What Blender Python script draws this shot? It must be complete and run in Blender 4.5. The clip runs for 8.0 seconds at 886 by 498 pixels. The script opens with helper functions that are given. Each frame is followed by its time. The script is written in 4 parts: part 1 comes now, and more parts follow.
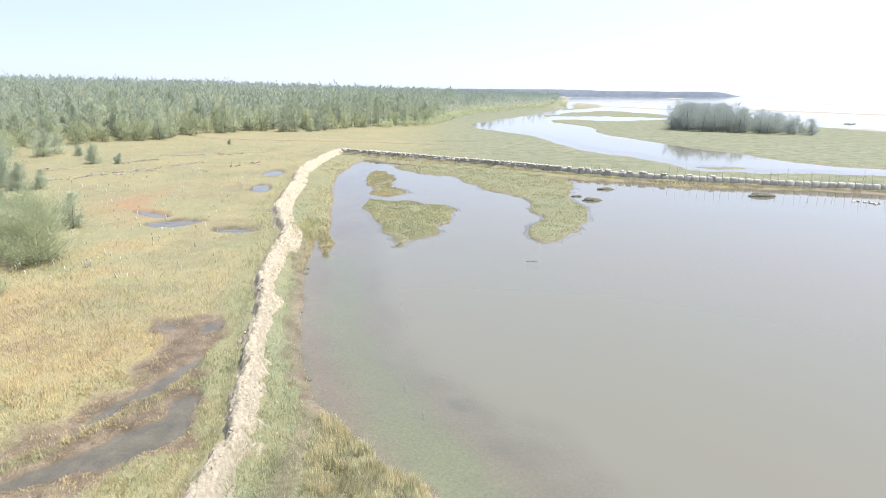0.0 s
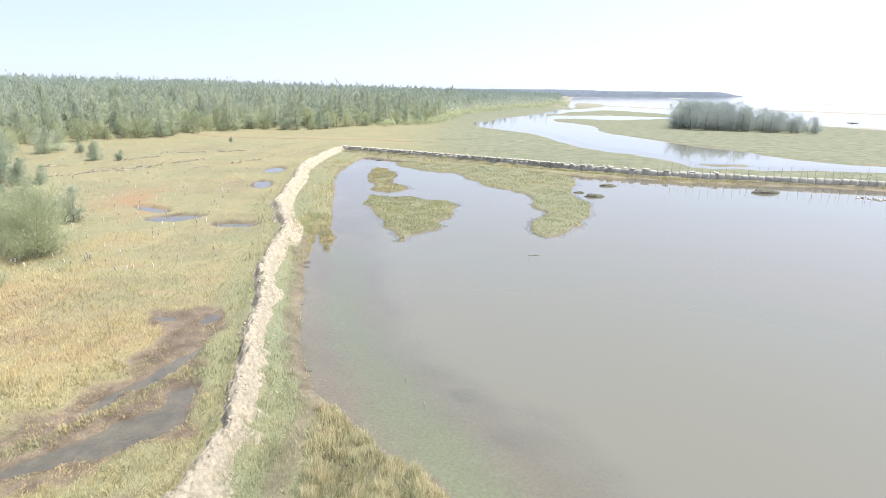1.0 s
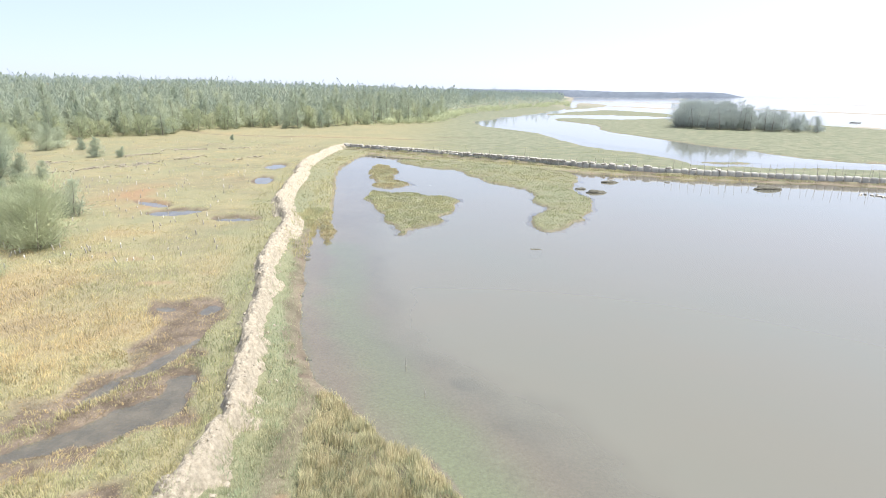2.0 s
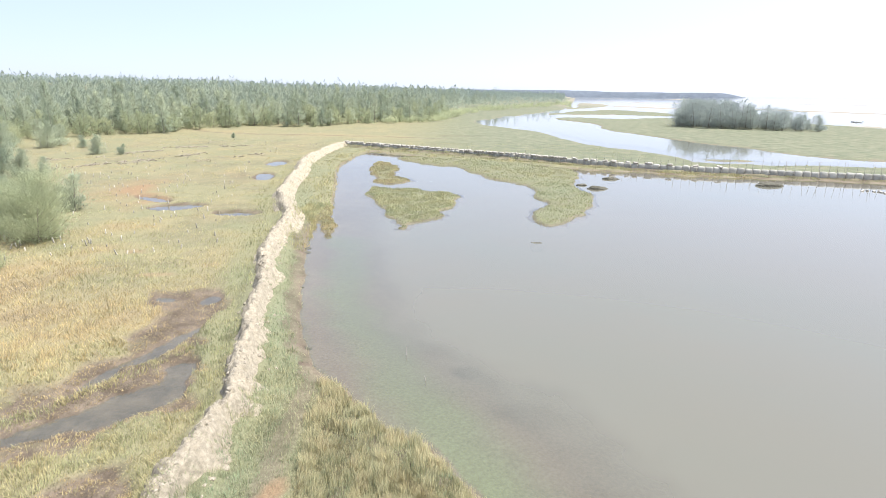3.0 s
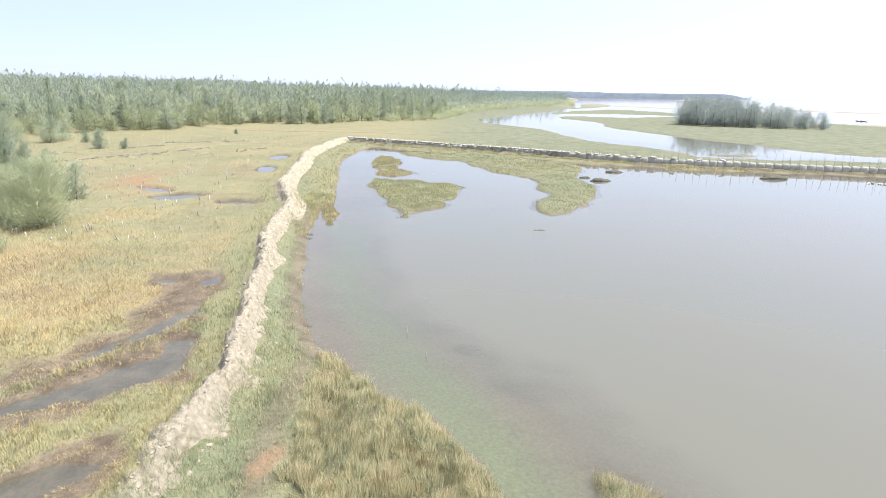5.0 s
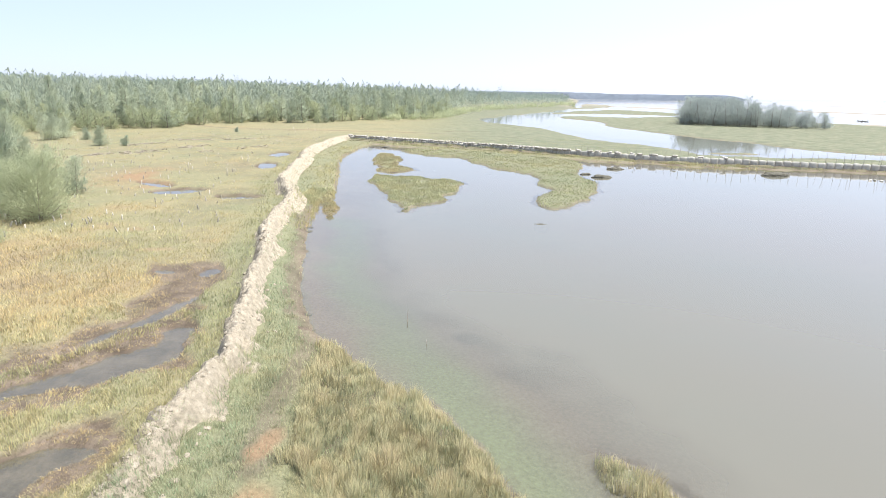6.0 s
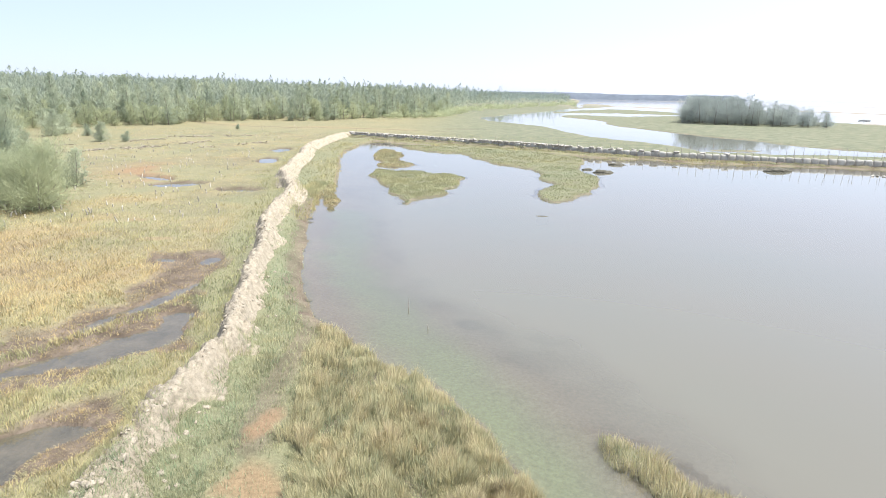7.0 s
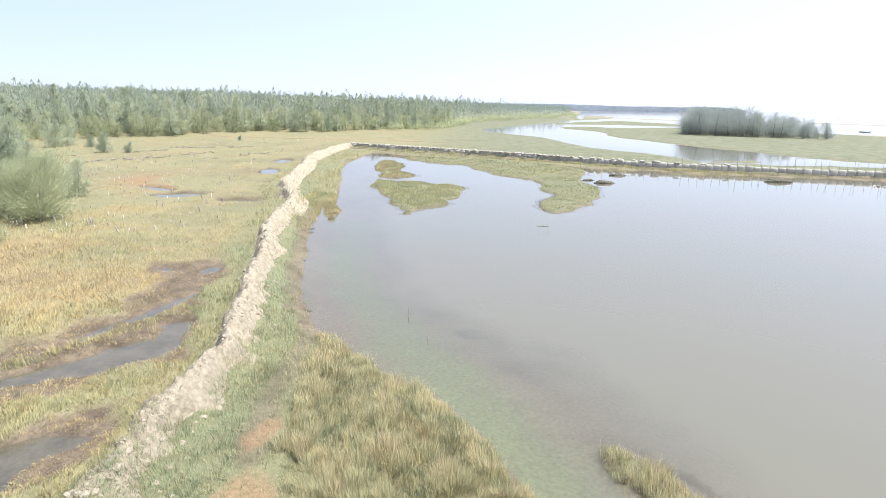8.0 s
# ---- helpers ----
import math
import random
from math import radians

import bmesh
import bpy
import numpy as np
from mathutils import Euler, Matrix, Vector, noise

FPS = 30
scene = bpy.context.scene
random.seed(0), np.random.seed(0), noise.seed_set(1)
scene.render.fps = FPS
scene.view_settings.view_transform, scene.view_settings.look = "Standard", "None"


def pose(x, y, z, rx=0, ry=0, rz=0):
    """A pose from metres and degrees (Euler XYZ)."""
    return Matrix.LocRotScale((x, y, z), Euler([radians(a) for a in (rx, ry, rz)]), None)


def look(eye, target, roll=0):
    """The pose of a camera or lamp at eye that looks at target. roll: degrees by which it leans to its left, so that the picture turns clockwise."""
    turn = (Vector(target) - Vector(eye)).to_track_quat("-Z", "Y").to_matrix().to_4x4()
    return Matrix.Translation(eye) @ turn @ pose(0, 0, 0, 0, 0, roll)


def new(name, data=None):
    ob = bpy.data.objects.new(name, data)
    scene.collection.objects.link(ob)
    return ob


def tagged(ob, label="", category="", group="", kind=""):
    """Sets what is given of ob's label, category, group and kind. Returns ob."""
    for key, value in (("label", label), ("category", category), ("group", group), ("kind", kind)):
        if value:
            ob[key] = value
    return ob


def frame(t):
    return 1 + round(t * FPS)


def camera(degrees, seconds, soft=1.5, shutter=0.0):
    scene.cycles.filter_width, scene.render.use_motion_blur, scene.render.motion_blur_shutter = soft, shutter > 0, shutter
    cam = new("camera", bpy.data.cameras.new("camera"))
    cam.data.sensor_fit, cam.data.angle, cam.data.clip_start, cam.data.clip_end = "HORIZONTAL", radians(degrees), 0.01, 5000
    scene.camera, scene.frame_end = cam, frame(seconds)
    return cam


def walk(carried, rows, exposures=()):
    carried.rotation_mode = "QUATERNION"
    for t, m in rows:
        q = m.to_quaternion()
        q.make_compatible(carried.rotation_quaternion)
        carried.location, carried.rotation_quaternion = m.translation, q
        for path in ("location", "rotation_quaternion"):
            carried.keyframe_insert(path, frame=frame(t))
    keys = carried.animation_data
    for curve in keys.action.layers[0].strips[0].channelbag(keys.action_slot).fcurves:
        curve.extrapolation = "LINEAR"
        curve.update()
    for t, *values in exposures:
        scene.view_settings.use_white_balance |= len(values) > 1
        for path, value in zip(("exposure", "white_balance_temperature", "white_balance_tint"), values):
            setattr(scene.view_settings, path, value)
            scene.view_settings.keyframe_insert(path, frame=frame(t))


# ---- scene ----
# Camera: a drone that sinks slowly over the edge of a shrimp pond.
EXPOSURE, SKY_STRENGTH, SUN_STRENGTH, GRASS_COUNT = 1.88, 0.045, 2.26, 330000
cam = camera(76.87, 8.0, soft=0.6)
ROWS = [
    (0.0, 0.000, 0.000, 12.000, -0.000, -15.746, 0.360),
    (0.5, -0.002, 0.084, 11.756, 0.096, -15.760, 0.373),
    (1.0, 0.001, 0.150, 11.483, 0.169, -15.738, 0.405),
    (1.5, 0.009, 0.164, 11.210, 0.244, -15.718, 0.434),
    (3.0, 0.045, 0.080, 10.464, 0.416, -15.660, 0.487),
    (3.5, 0.062, 0.056, 10.189, 0.495, -15.664, 0.494),
    (4.0, 0.078, 0.042, 9.926, 0.580, -15.647, 0.496),
    (4.5, 0.088, 0.039, 9.676, 0.654, -15.606, 0.515),
    (6.0, 0.099, 0.040, 8.910, 0.760, -15.468, 0.616),
    (6.5, 0.088, 0.031, 8.596, 0.805, -15.457, 0.663),
    (7.0, 0.075, 0.024, 8.305, 0.835, -15.453, 0.716),
    (7.5, 0.087, 0.044, 8.230, 0.909, -15.338, 0.730),
    (8.0, 0.123, 0.083, 8.212, 1.001, -14.314, 0.693),
]
walk(cam, [(t, pose(x, y, z, 90 + pitch, 0, yaw) @ pose(0, 0, 0, 0, 0, roll)) for t, x, y, z, yaw, pitch, roll in ROWS],
     exposures=[(0.0, EXPOSURE), (8.0, EXPOSURE)])

# ---------------------------------------------------------------- light
SUN_ELEVATION, SUN_AZIMUTH = 62.0, 104.0          # azimuth clockwise from straight ahead (+y)
world = bpy.data.worlds.new("hazy_sky")
scene.world = world
world.use_nodes = True
wn = world.node_tree.nodes
sky = wn.new("ShaderNodeTexSky")
sky.sky_type = "NISHITA"
sky.sun_disc = False
sky.sun_elevation, sky.sun_rotation = radians(SUN_ELEVATION), radians(SUN_AZIMUTH)
sky.air_density, sky.dust_density, sky.ozone_density, sky.altitude = 1.0, 0.6, 1.2, 0.0
wn["Background"].inputs["Strength"].default_value = SKY_STRENGTH
haze = wn.new("ShaderNodeMix")                       # thin bright haze over the whole sky
haze.data_type = "RGBA"
haze.inputs[0].default_value = 0.65
sunward = wn.new("ShaderNodeVectorMath")             # the haze brightens steadily from the far side of the sky to the sun's side
sunward.operation = "DOT_PRODUCT"
sunward.inputs[1].default_value = (math.sin(radians(SUN_AZIMUTH)), math.cos(radians(SUN_AZIMUTH)), 0)
world.node_tree.links.new(wn.new("ShaderNodeTexCoord").outputs["Generated"], sunward.inputs[0])
veil = wn.new("ShaderNodeMapRange")
veil.inputs["From Min"].default_value, veil.inputs["From Max"].default_value = -1.0, 1.0
world.node_tree.links.new(sunward.outputs["Value"], veil.inputs["Value"])
tint = wn.new("ShaderNodeMix")
tint.data_type = "RGBA"
tint.inputs[6].default_value, tint.inputs[7].default_value = (4.5, 5.35, 7.6, 1), (9.1, 9.9, 12.6, 1)
world.node_tree.links.new(veil.outputs[0], tint.inputs[0])
world.node_tree.links.new(tint.outputs[2], haze.inputs[7])
world.node_tree.links.new(sky.outputs[0], haze.inputs[6])
world.node_tree.links.new(haze.outputs[2], wn["Background"].inputs["Color"])
sun = new("sun", bpy.data.lights.new("sun", "SUN"))
sun.data.energy, sun.data.angle, sun.data.color = SUN_STRENGTH, radians(6.0), (1.0, 0.975, 0.94)
_el, _az = radians(SUN_ELEVATION), radians(SUN_AZIMUTH)
sun.matrix_world = look((0, 0, 60), (-math.sin(_az) * math.cos(_el), -math.cos(_az) * math.cos(_el), 60 - math.sin(_el)))

# ---------------------------------------------------------------- arithmetic
rng = np.random.default_rng(7)


def lattice(ix, iy, seed):
    v = np.sin(ix * 127.1 + iy * 311.7 + seed * 74.7) * 43758.5453
    return v - np.floor(v)


def value_noise(x, y, seed=0):
    ix, iy = np.floor(x), np.floor(y)
    fx, fy = x - ix, y - iy
    fx, fy = fx * fx * (3 - 2 * fx), fy * fy * (3 - 2 * fy)
    a, b = lattice(ix, iy, seed), lattice(ix + 1, iy, seed)
    c, d = lattice(ix, iy + 1, seed), lattice(ix + 1, iy + 1, seed)
    return (a + (b - a) * fx) * (1 - fy) + (c + (d - c) * fx) * fy


def fbm(x, y, size, octaves=4, seed=0):
    """Fractal noise, about -1 to 1, whose largest features measure size metres."""
    total, amount, weight = 0.0, 0.0, 1.0
    for n in range(octaves):
        k = 2.0 ** n / size
        total = total + weight * (2 * value_noise(x * k + 13.7 * n, y * k - 7.3 * n, seed + n) - 1)
        amount += weight
        weight *= 0.55
    return total / amount * 1.6


def step(a, b, v):
    t = np.clip((v - a) / (b - a), 0, 1)
    return t * t * (3 - 2 * t)


def rounded(points, closed=True, rounds=2):
    """Chaikin's corner cutting."""
    p = np.array(points, float)
    for _ in range(rounds):
        q = np.roll(p, -1, 0) if closed else p[1:]
        o = p if closed else p[:-1]
        cut = np.stack([0.75 * o + 0.25 * q, 0.25 * o + 0.75 * q], 1).reshape(-1, 2)
        p = cut if closed else np.concatenate([p[:1], cut, p[-1:]])
    return p


def away(x, y, path):
    """Distance from an open path, the length along it and the side (right: plus)."""
    best, along, side = np.full(np.shape(x), 1e9), np.zeros(np.shape(x)), np.zeros(np.shape(x))
    run = 0.0
    for a, b in zip(path[:-1], path[1:]):
        ab = b - a
        size = math.hypot(*ab)
        t = np.clip(((x - a[0]) * ab[0] + (y - a[1]) * ab[1]) / size ** 2, 0, 1)
        dx, dy = x - a[0] - t * ab[0], y - a[1] - t * ab[1]
        far = np.hypot(dx, dy)
        near = far < best
        best = np.where(near, far, best)
        along = np.where(near, run + t * size, along)
        side = np.where(near, np.sign(dx * ab[1] - dy * ab[0]), side)
        run += size
    return best, along, side


def inside(x, y, ring, margin=14.0):
    """Signed distance from the edge of a closed ring, inside plus; at most margin outside."""
    (x0, y0), (x1, y1) = ring.min(0) - margin, ring.max(0) + margin
    near = (x > x0) & (x < x1) & (y > y0) & (y < y1)
    out = np.full(np.shape(x), -margin)
    if near.any():
        out[near] = ring_distance(x[near], y[near], ring)
    return out


def ring_distance(x, y, ring):
    best, odd = np.full(np.shape(x), 1e9), np.zeros(np.shape(x), bool)
    for a, b in zip(ring, np.roll(ring, -1, 0)):
        ab = b - a
        t = np.clip(((x - a[0]) * ab[0] + (y - a[1]) * ab[1]) / max(ab @ ab, 1e-9), 0, 1)
        best = np.minimum(best, (x - a[0] - t * ab[0]) ** 2 + (y - a[1] - t * ab[1]) ** 2)
        if a[1] != b[1]:
            odd ^= ((a[1] > y) != (b[1] > y)) & (x < (b[0] - a[0]) * (y - a[1]) / (b[1] - a[1]) + a[0])
    return np.where(odd, 1, -1) * np.sqrt(best)


# ---------------------------------------------------------------- plan (metres)
BUND = rounded([(-6.6, -40.0), (-7.2, -8.0), (-7.0, 4.0), (-6.96, 10.24), (-6.91, 11.43), (-7.06, 12.36), (-6.98, 13.43), (-7.08, 14.66), (-7.03, 16.1), (-7.2, 17.8), (-7.63, 19.83), (-8.31, 22.32),
                (-9.06, 25.45), (-10.17, 29.47), (-11.35, 34.89), (-12.15, 40.37), (-12.8, 45.01), (-14.6, 49.6), (-16.35, 54.4), (-17.87, 62.46), (-19.12, 73.9), (-20.75, 79.0), (-21.5, 92.2), (-21.35, 104.3), (-20.16, 111.7)], closed=False, rounds=1)
WALL = rounded([(-19.98, 110.9), (-8.92, 104.1), (1.44, 97.0), (10.64, 91.1), (18.59, 85.4), (25.69, 81.0), (32.7, 77.7), (39.7, 75.6), (46.1, 73.5), (56.3, 70.4), (73.7, 65.0)], closed=False, rounds=1)
POND = rounded([(3.20, 2.00), (2.48, 8.03), (1.83, 10.38), (1.18, 11.55), (0.78, 12.72), (-0.11, 13.98), (-1.10, 15.23), (-2.48, 16.58), (-3.85, 18.40), (-4.83, 19.35), (-5.72, 21.20), (-6.60, 22.92), (-7.86, 28.66),
                (-9.30, 35.3), (-10.1, 38.5), (-10.7, 42.5), (-10.5, 46.5), (-10.3, 49.9), (-12.06, 61.1), (-15.05, 78.6), (-15.56, 97.7), (-14.06, 104.1), (-8.47, 98.9), (1.37, 91.4),
                (10.02, 85.8), (17.57, 81.5), (24.94, 78.1), (35.7, 75.1), (45.7, 72.2), (55.9, 69.0), (73.8, 63.5), (154.5, 37.8), (150.0, -40.0), (5.00, -40.0)], rounds=1)
ISLANDS = [rounded(r, rounds=1) for r in (
    [(-8.85, 60.4), (-7.56, 54.1), (-5.06, 47.7), (-3.22, 42.2), (-1.87, 45.4), (-0.52, 50.6), (1.10, 57.5), (0.14, 60.5), (-4.18, 62.4), (-8.18, 63.3)],
    [(-12.21, 87.7), (-10.68, 75.3), (-9.21, 64.9), (-3.13, 66.3), (-2.95, 70.4), (-6.27, 74.3), (-7.29, 86.3)],
    [(-9.04, 92.8), (-2.11, 83.3), (1.31, 82.3), (3.17, 73.2), (7.67, 66.1), (9.26, 62.1), (7.92, 58.6), (10.03, 53.6), (6.81, 49.6), (7.23, 45.3), (8.82, 43.9), (10.40, 45.0), (13.22, 50.9), (16.23, 58.2),
     (15.22, 65.4), (17.51, 71.4), (18.78, 79.2), (13.33, 84.3), (5.57, 89.1), (-3.91, 95.4)],
    [(-12.2, 52), (-10.2, 50.5), (-9.1, 46), (-8.2, 43.5), (-8.1, 39.2), (-9.0, 38.4), (-9.7, 41.5), (-10.6, 46), (-12.5, 49)],
    [(3.81, 11.97), (3.96, 11.19), (4.46, 10.31), (4.96, 9.04), (6.46, 8.07), (7.06, 8.66), (6.05, 9.84), (5.35, 10.91), (4.75, 11.59), (4.30, 12.03)])]
ISLETS = [(17.13, 63.6, 1.49, 0.66), (20.89, 71.2, 1.29, 0.47), (38.6, 67.0, 2.0, 0.95), (6.58, 39.3, 0.59, 0.19), (-11.25, 97.8, 0.92, 0.96), (15.91, 66.0, 0.89, 0.37),
          (-9.52, 36.13, 0.5, 0.5), (-9.58, 37.28, 0.3, 0.3), (-8.57, 30.82, 0.25, 0.2), (-8.0, 29.26, 0.2, 0.15), (-5.85, 21.61, 0.3, 0.22), (-6.16, 21.72, 0.2, 0.15), (-5.39, 20.07, 0.35, 0.2), (-5.63, 19.95, 0.2, 0.15)]
SEA = rounded([(153.0, 57.1), (68.4, 85.1), (49.4, 87.9), (39.5, 89.9), (40.5, 98.2), (36.3, 104.7), (33.8, 114.4), (28.96, 123.3), (25.82, 157.3), (19.38, 169.9), (12.35, 192.7), (10.79, 220.2), (27.78, 269.0), (52.0, 320.4),
               (77.0, 392.5), (97.8, 453.3), (99.0, 500.6), (126.2, 599.8), (330.0, 1500.0), (900.0, 4900.0), (9000.0, 4900.0), (9000.0, -900.0), (500.0, -120.0)], rounds=1)
BARS = [rounded(r, rounds=1) for r in (
    [(45.0, 242.3), (52.0, 206.6), (48.7, 156.9), (53.5, 141.9), (60.4, 117.0), (63.1, 98.0), (75.6, 92.3), (115.6, 80.0), (217.7, 57.8), (237.2, 124.6), (154.0, 172.8), (141.3, 199.3), (139.6, 215.8), (130.1, 251.5), (103.4, 266.2),
     (76.5, 245.6), (56.5, 259.9)],
    [(45.3, 283.3), (64.7, 304.6), (92.0, 297.4), (113.1, 287.1), (127.5, 332.5), (111.8, 401.1), (76.9, 350.7)],
    [(41.4, 95.2), (45.1, 93.2), (49.7, 92.8), (49.1, 95.3), (43.9, 96.8)],
    [(74.2, 379.3), (107.7, 475.0), (134.0, 601.4), (160.5, 691.6), (158.5, 559.1), (122.9, 462.5)])]
SAND = [(252.7, 384.6, 90.28, 11.32, -72), (475.1, 659.0, 128.91, 10.94, -60), (640.0, 1180.0, 260.00, 22.00, -68), (161.9, 467.1, 60.72, 9.82, -75), (248.2, 757.1, 165.91, 9.82, -70), (152.2, 190.1, 18.43, 3.59, -60), (330.0, 1500.0, 330.00, 60.00, -60)]
FOREST = rounded([(-150, 90), (-86, 104), (-80, 113), (-78, 126), (-67, 128), (-66, 146), (-55, 168), (-42, 163), (-32.5, 176), (-17, 198), (-6, 207), (-4, 226), (5, 292), (35, 368), (83, 480),
                  (118, 570), (300, 1500), (-1200, 1700), (-1700, 700), (-900, 60)], rounds=1)
PUDDLES = [(-24.9, 50.6, 2.3, 1.5, 8), (-18.5, 47.9, 1.9, 1.2, 0), (-25.6, 84.0, 1.5, 3.0, 10), (-23.3, 70.5, 1.2, 3.2, 14), (2.75, 139.7, 5.16, 1.26, 0), (-29.0, 54.6, 2.4, 0.8, -35),
           (-12.11, 26.92, 0.48, 0.62, 0), (-14.41, 27.15, 0.58, 0.29, -20)]
MUD = [rounded(r, rounds=1) for r in (
    [(-14.91, 14.05), (-13.08, 15.34), (-12.21, 16.51), (-11.05, 18.17), (-10.09, 20.62), (-9.40, 18.69), (-9.50, 17.04), (-10.86, 15.76), (-12.21, 14.96), (-13.76, 14.07)],
    [(-13.65, 17.45), (-12.80, 19.70), (-12.12, 22.03), (-11.25, 24.07), (-10.86, 22.44), (-11.83, 20.59), (-12.69, 19.01), (-13.17, 17.56)],
    [(-12.22, 9.63), (-10.96, 11.69), (-10.28, 12.18), (-9.01, 12.59), (-8.92, 11.81), (-9.60, 10.83), (-10.28, 9.85), (-11.25, 8.86)])]
MUDFLATS = [rounded(r, rounds=1) for r in (
    [(-15.39, 14.82), (-15.20, 16.65), (-14.23, 18.02), (-13.76, 20.07), (-13.66, 22.47), (-13.6, 25.2), (-14.9, 27.4), (-14.2, 28.6), (-12.4, 28.6), (-11.05, 26.09), (-10.96, 23.01), (-9.71, 20.34), (-9.01, 17.73),
     (-8.82, 16.47), (-10.18, 15.19), (-11.92, 14.48), (-13.76, 13.88)],
    [(-12.22, 10.80), (-10.86, 12.08), (-9.50, 12.87), (-8.33, 13.37), (-7.75, 12.60), (-7.85, 11.63), (-8.72, 11.03), (-9.50, 10.05), (-10.28, 9.07), (-11.64, 8.47)])]
LEVEE = rounded([(-15.10, 14.82), (-13.95, 15.71), (-13.17, 16.69), (-12.21, 18.35), (-11.45, 19.73), (-10.58, 21.48)], closed=False, rounds=1)
MEADOW = rounded([(2.60, 3.00), (2.39, 7.83), (1.83, 10.38), (1.18, 11.55), (0.78, 12.72), (-0.11, 13.98), (-1.10, 15.23), (-2.48, 16.58), (-3.85, 18.40), (-4.59, 18.78), (-4.53, 15.57), (-4.04, 12.65), (-3.44, 10.71), (-3.04, 7.78), (-3.00, 3.00)], rounds=1)
RUST = [(-4.5, 12.35, 0.42, 0.8), (-4.1, 10.2, 0.85, 0.9), (-3.95, 8.35, 1.15, 1.6), (-33.0, 59.3, 2.55, 3.60), (-28.45, 53.6, 1.39, 2.76), (-20.47, 35.3, 0.95, 0.57), (-16.88, 30.7, 1.53, 0.48), (-31.0, 56.5, 2.29, 1.09)]


def blot(x, y, cx, cy, rx, ry, turn=0.0):
    """1 in the middle of an ellipse, 0 at its edge, below 0 outside."""
    c, s = math.cos(radians(turn)), math.sin(radians(turn))
    u, v = (x - cx) * c + (y - cy) * s, (y - cy) * c - (x - cx) * s
    return 1 - np.hypot(u / rx, v / ry)


def plan(x, y):
    """Everything about the ground at some places: height and what it is made of."""
    r = np.hypot(x, y)
    loose = np.clip(r / 45, 0.45, 6)
    wx = x + 0.5 * loose * fbm(x, y, 3.0 * loose.clip(0.5, 4), 3, 3)
    wy = y + 0.9 * loose * fbm(x, y, 3.5 * loose.clip(0.5, 4), 3, 9)
    g = {}
    small = fbm(x, y, 1.2, 3, 21)
    land = 0.2 + 0.07 * fbm(x, y, 9.0, 3, 5) + 0.035 * small
    wood = inside(x, y, FOREST)
    inland = np.clip(wood, 0, None)
    land = land + 0.5 * step(-12, 8, wood) + (1.0 * step(0, 30, inland) + np.minimum(0.034 * inland, 20)) * 0.82 + 0.8 * step(5, 60, inland) * fbm(x, y, 80, 2, 2)
    pond = inside(wx, wy, POND)
    bed = -0.03 - 0.12 * step(0, 1.6, pond) - 0.5 * step(1.0, 9, pond) + 0.03 * small
    z = land * (1 - step(-0.7, 0.35, pond)) + bed * step(-0.7, 0.35, pond)
    sea = inside(wx, wy, SEA)
    deep = -0.05 - 0.05 * np.clip(sea, 0, 25) + 0.03 * small
    z = np.where(pond > -0.7, z, land * (1 - step(-1.2, 1.0, sea)) + deep * step(-1.2, 1.0, sea))
    isle = np.full(np.shape(x), -1e3)
    for ring in ISLANDS:
        isle = np.maximum(isle, inside(wx, wy, ring))
    thin = ISLANDS[1]
    isle = np.where(inside(x, y, ISLANDS[3]) > -1, isle - 0.35 - 0.5 * fbm(x, y, 3, 3, 32), isle)
    isle = np.where(inside(x, y, thin) > -1, isle - 0.2 - 1.1 * fbm(x, y, 6, 3, 31), isle)
    isle = np.where(r > 30, isle + 0.55 * fbm(x, y, 2.0, 3, 33) - 0.1, isle)
    mound = np.zeros(np.shape(x))
    for cx, cy, rx, ry in ISLETS:
        mound = np.maximum(mound, blot(x, y, cx, cy, rx, ry))
    z = np.maximum(z, np.where(isle > -0.5, -0.15 + 0.28 * step(-0.45, 0.5, isle) + 0.04 * small, -9))
    bar = np.full(np.shape(x), -1e3)
    for ring in BARS:
        bar = np.maximum(bar, inside(wx, wy, ring))
    z = np.maximum(z, np.where(bar > -2, -0.2 + 0.42 * step(-1.5, 2.0, bar) + 0.04 * small, -9))
    sand = np.full(np.shape(x), -1e3)
    for cx, cy, a, b, turn in SAND:
        sand = np.maximum(sand, blot(wx, wy, cx, cy, a, b, turn) * b)
    z = np.maximum(z, np.where(sand > -3, -0.2 + 0.32 * step(-3, 2, sand), -9))
    puddle = np.full(np.shape(x), -1e3)
    for cx, cy, a, b, turn in PUDDLES:
        puddle = np.maximum(puddle, blot(x + 0.3 * (wx - x), y + 0.3 * (wy - y), cx, cy, a, b, turn) * min(a, b))
    mud = np.full(np.shape(x), -1e3)
    for ring in MUD:
        mud = np.maximum(mud, inside(x + 0.35 * fbm(x, y, 0.9, 3, 41), y + 0.35 * fbm(x, y, 1.1, 3, 42), ring))
    flat = np.maximum(*(inside(x + 0.9 * fbm(x, y, 1.3, 4, 43), y + 1.1 * fbm(x, y, 1.6, 4, 44), ring) for ring in MUDFLATS))
    levee = away(x, y, LEVEE)[0] + 0.12 * fbm(x, y, 0.8, 3, 45)
    z = np.where(flat > -0.3, z * (1 - step(-0.3, 0.4, flat)) + (0.1 + 0.045 * small) * step(-0.3, 0.4, flat), z)
    wet = np.maximum(puddle, mud)
    z = np.where(wet > -0.35, z * (1 - step(-0.35, 0.1, wet)) + (-0.04 + 0.04 * small) * step(-0.35, 0.1, wet), z)
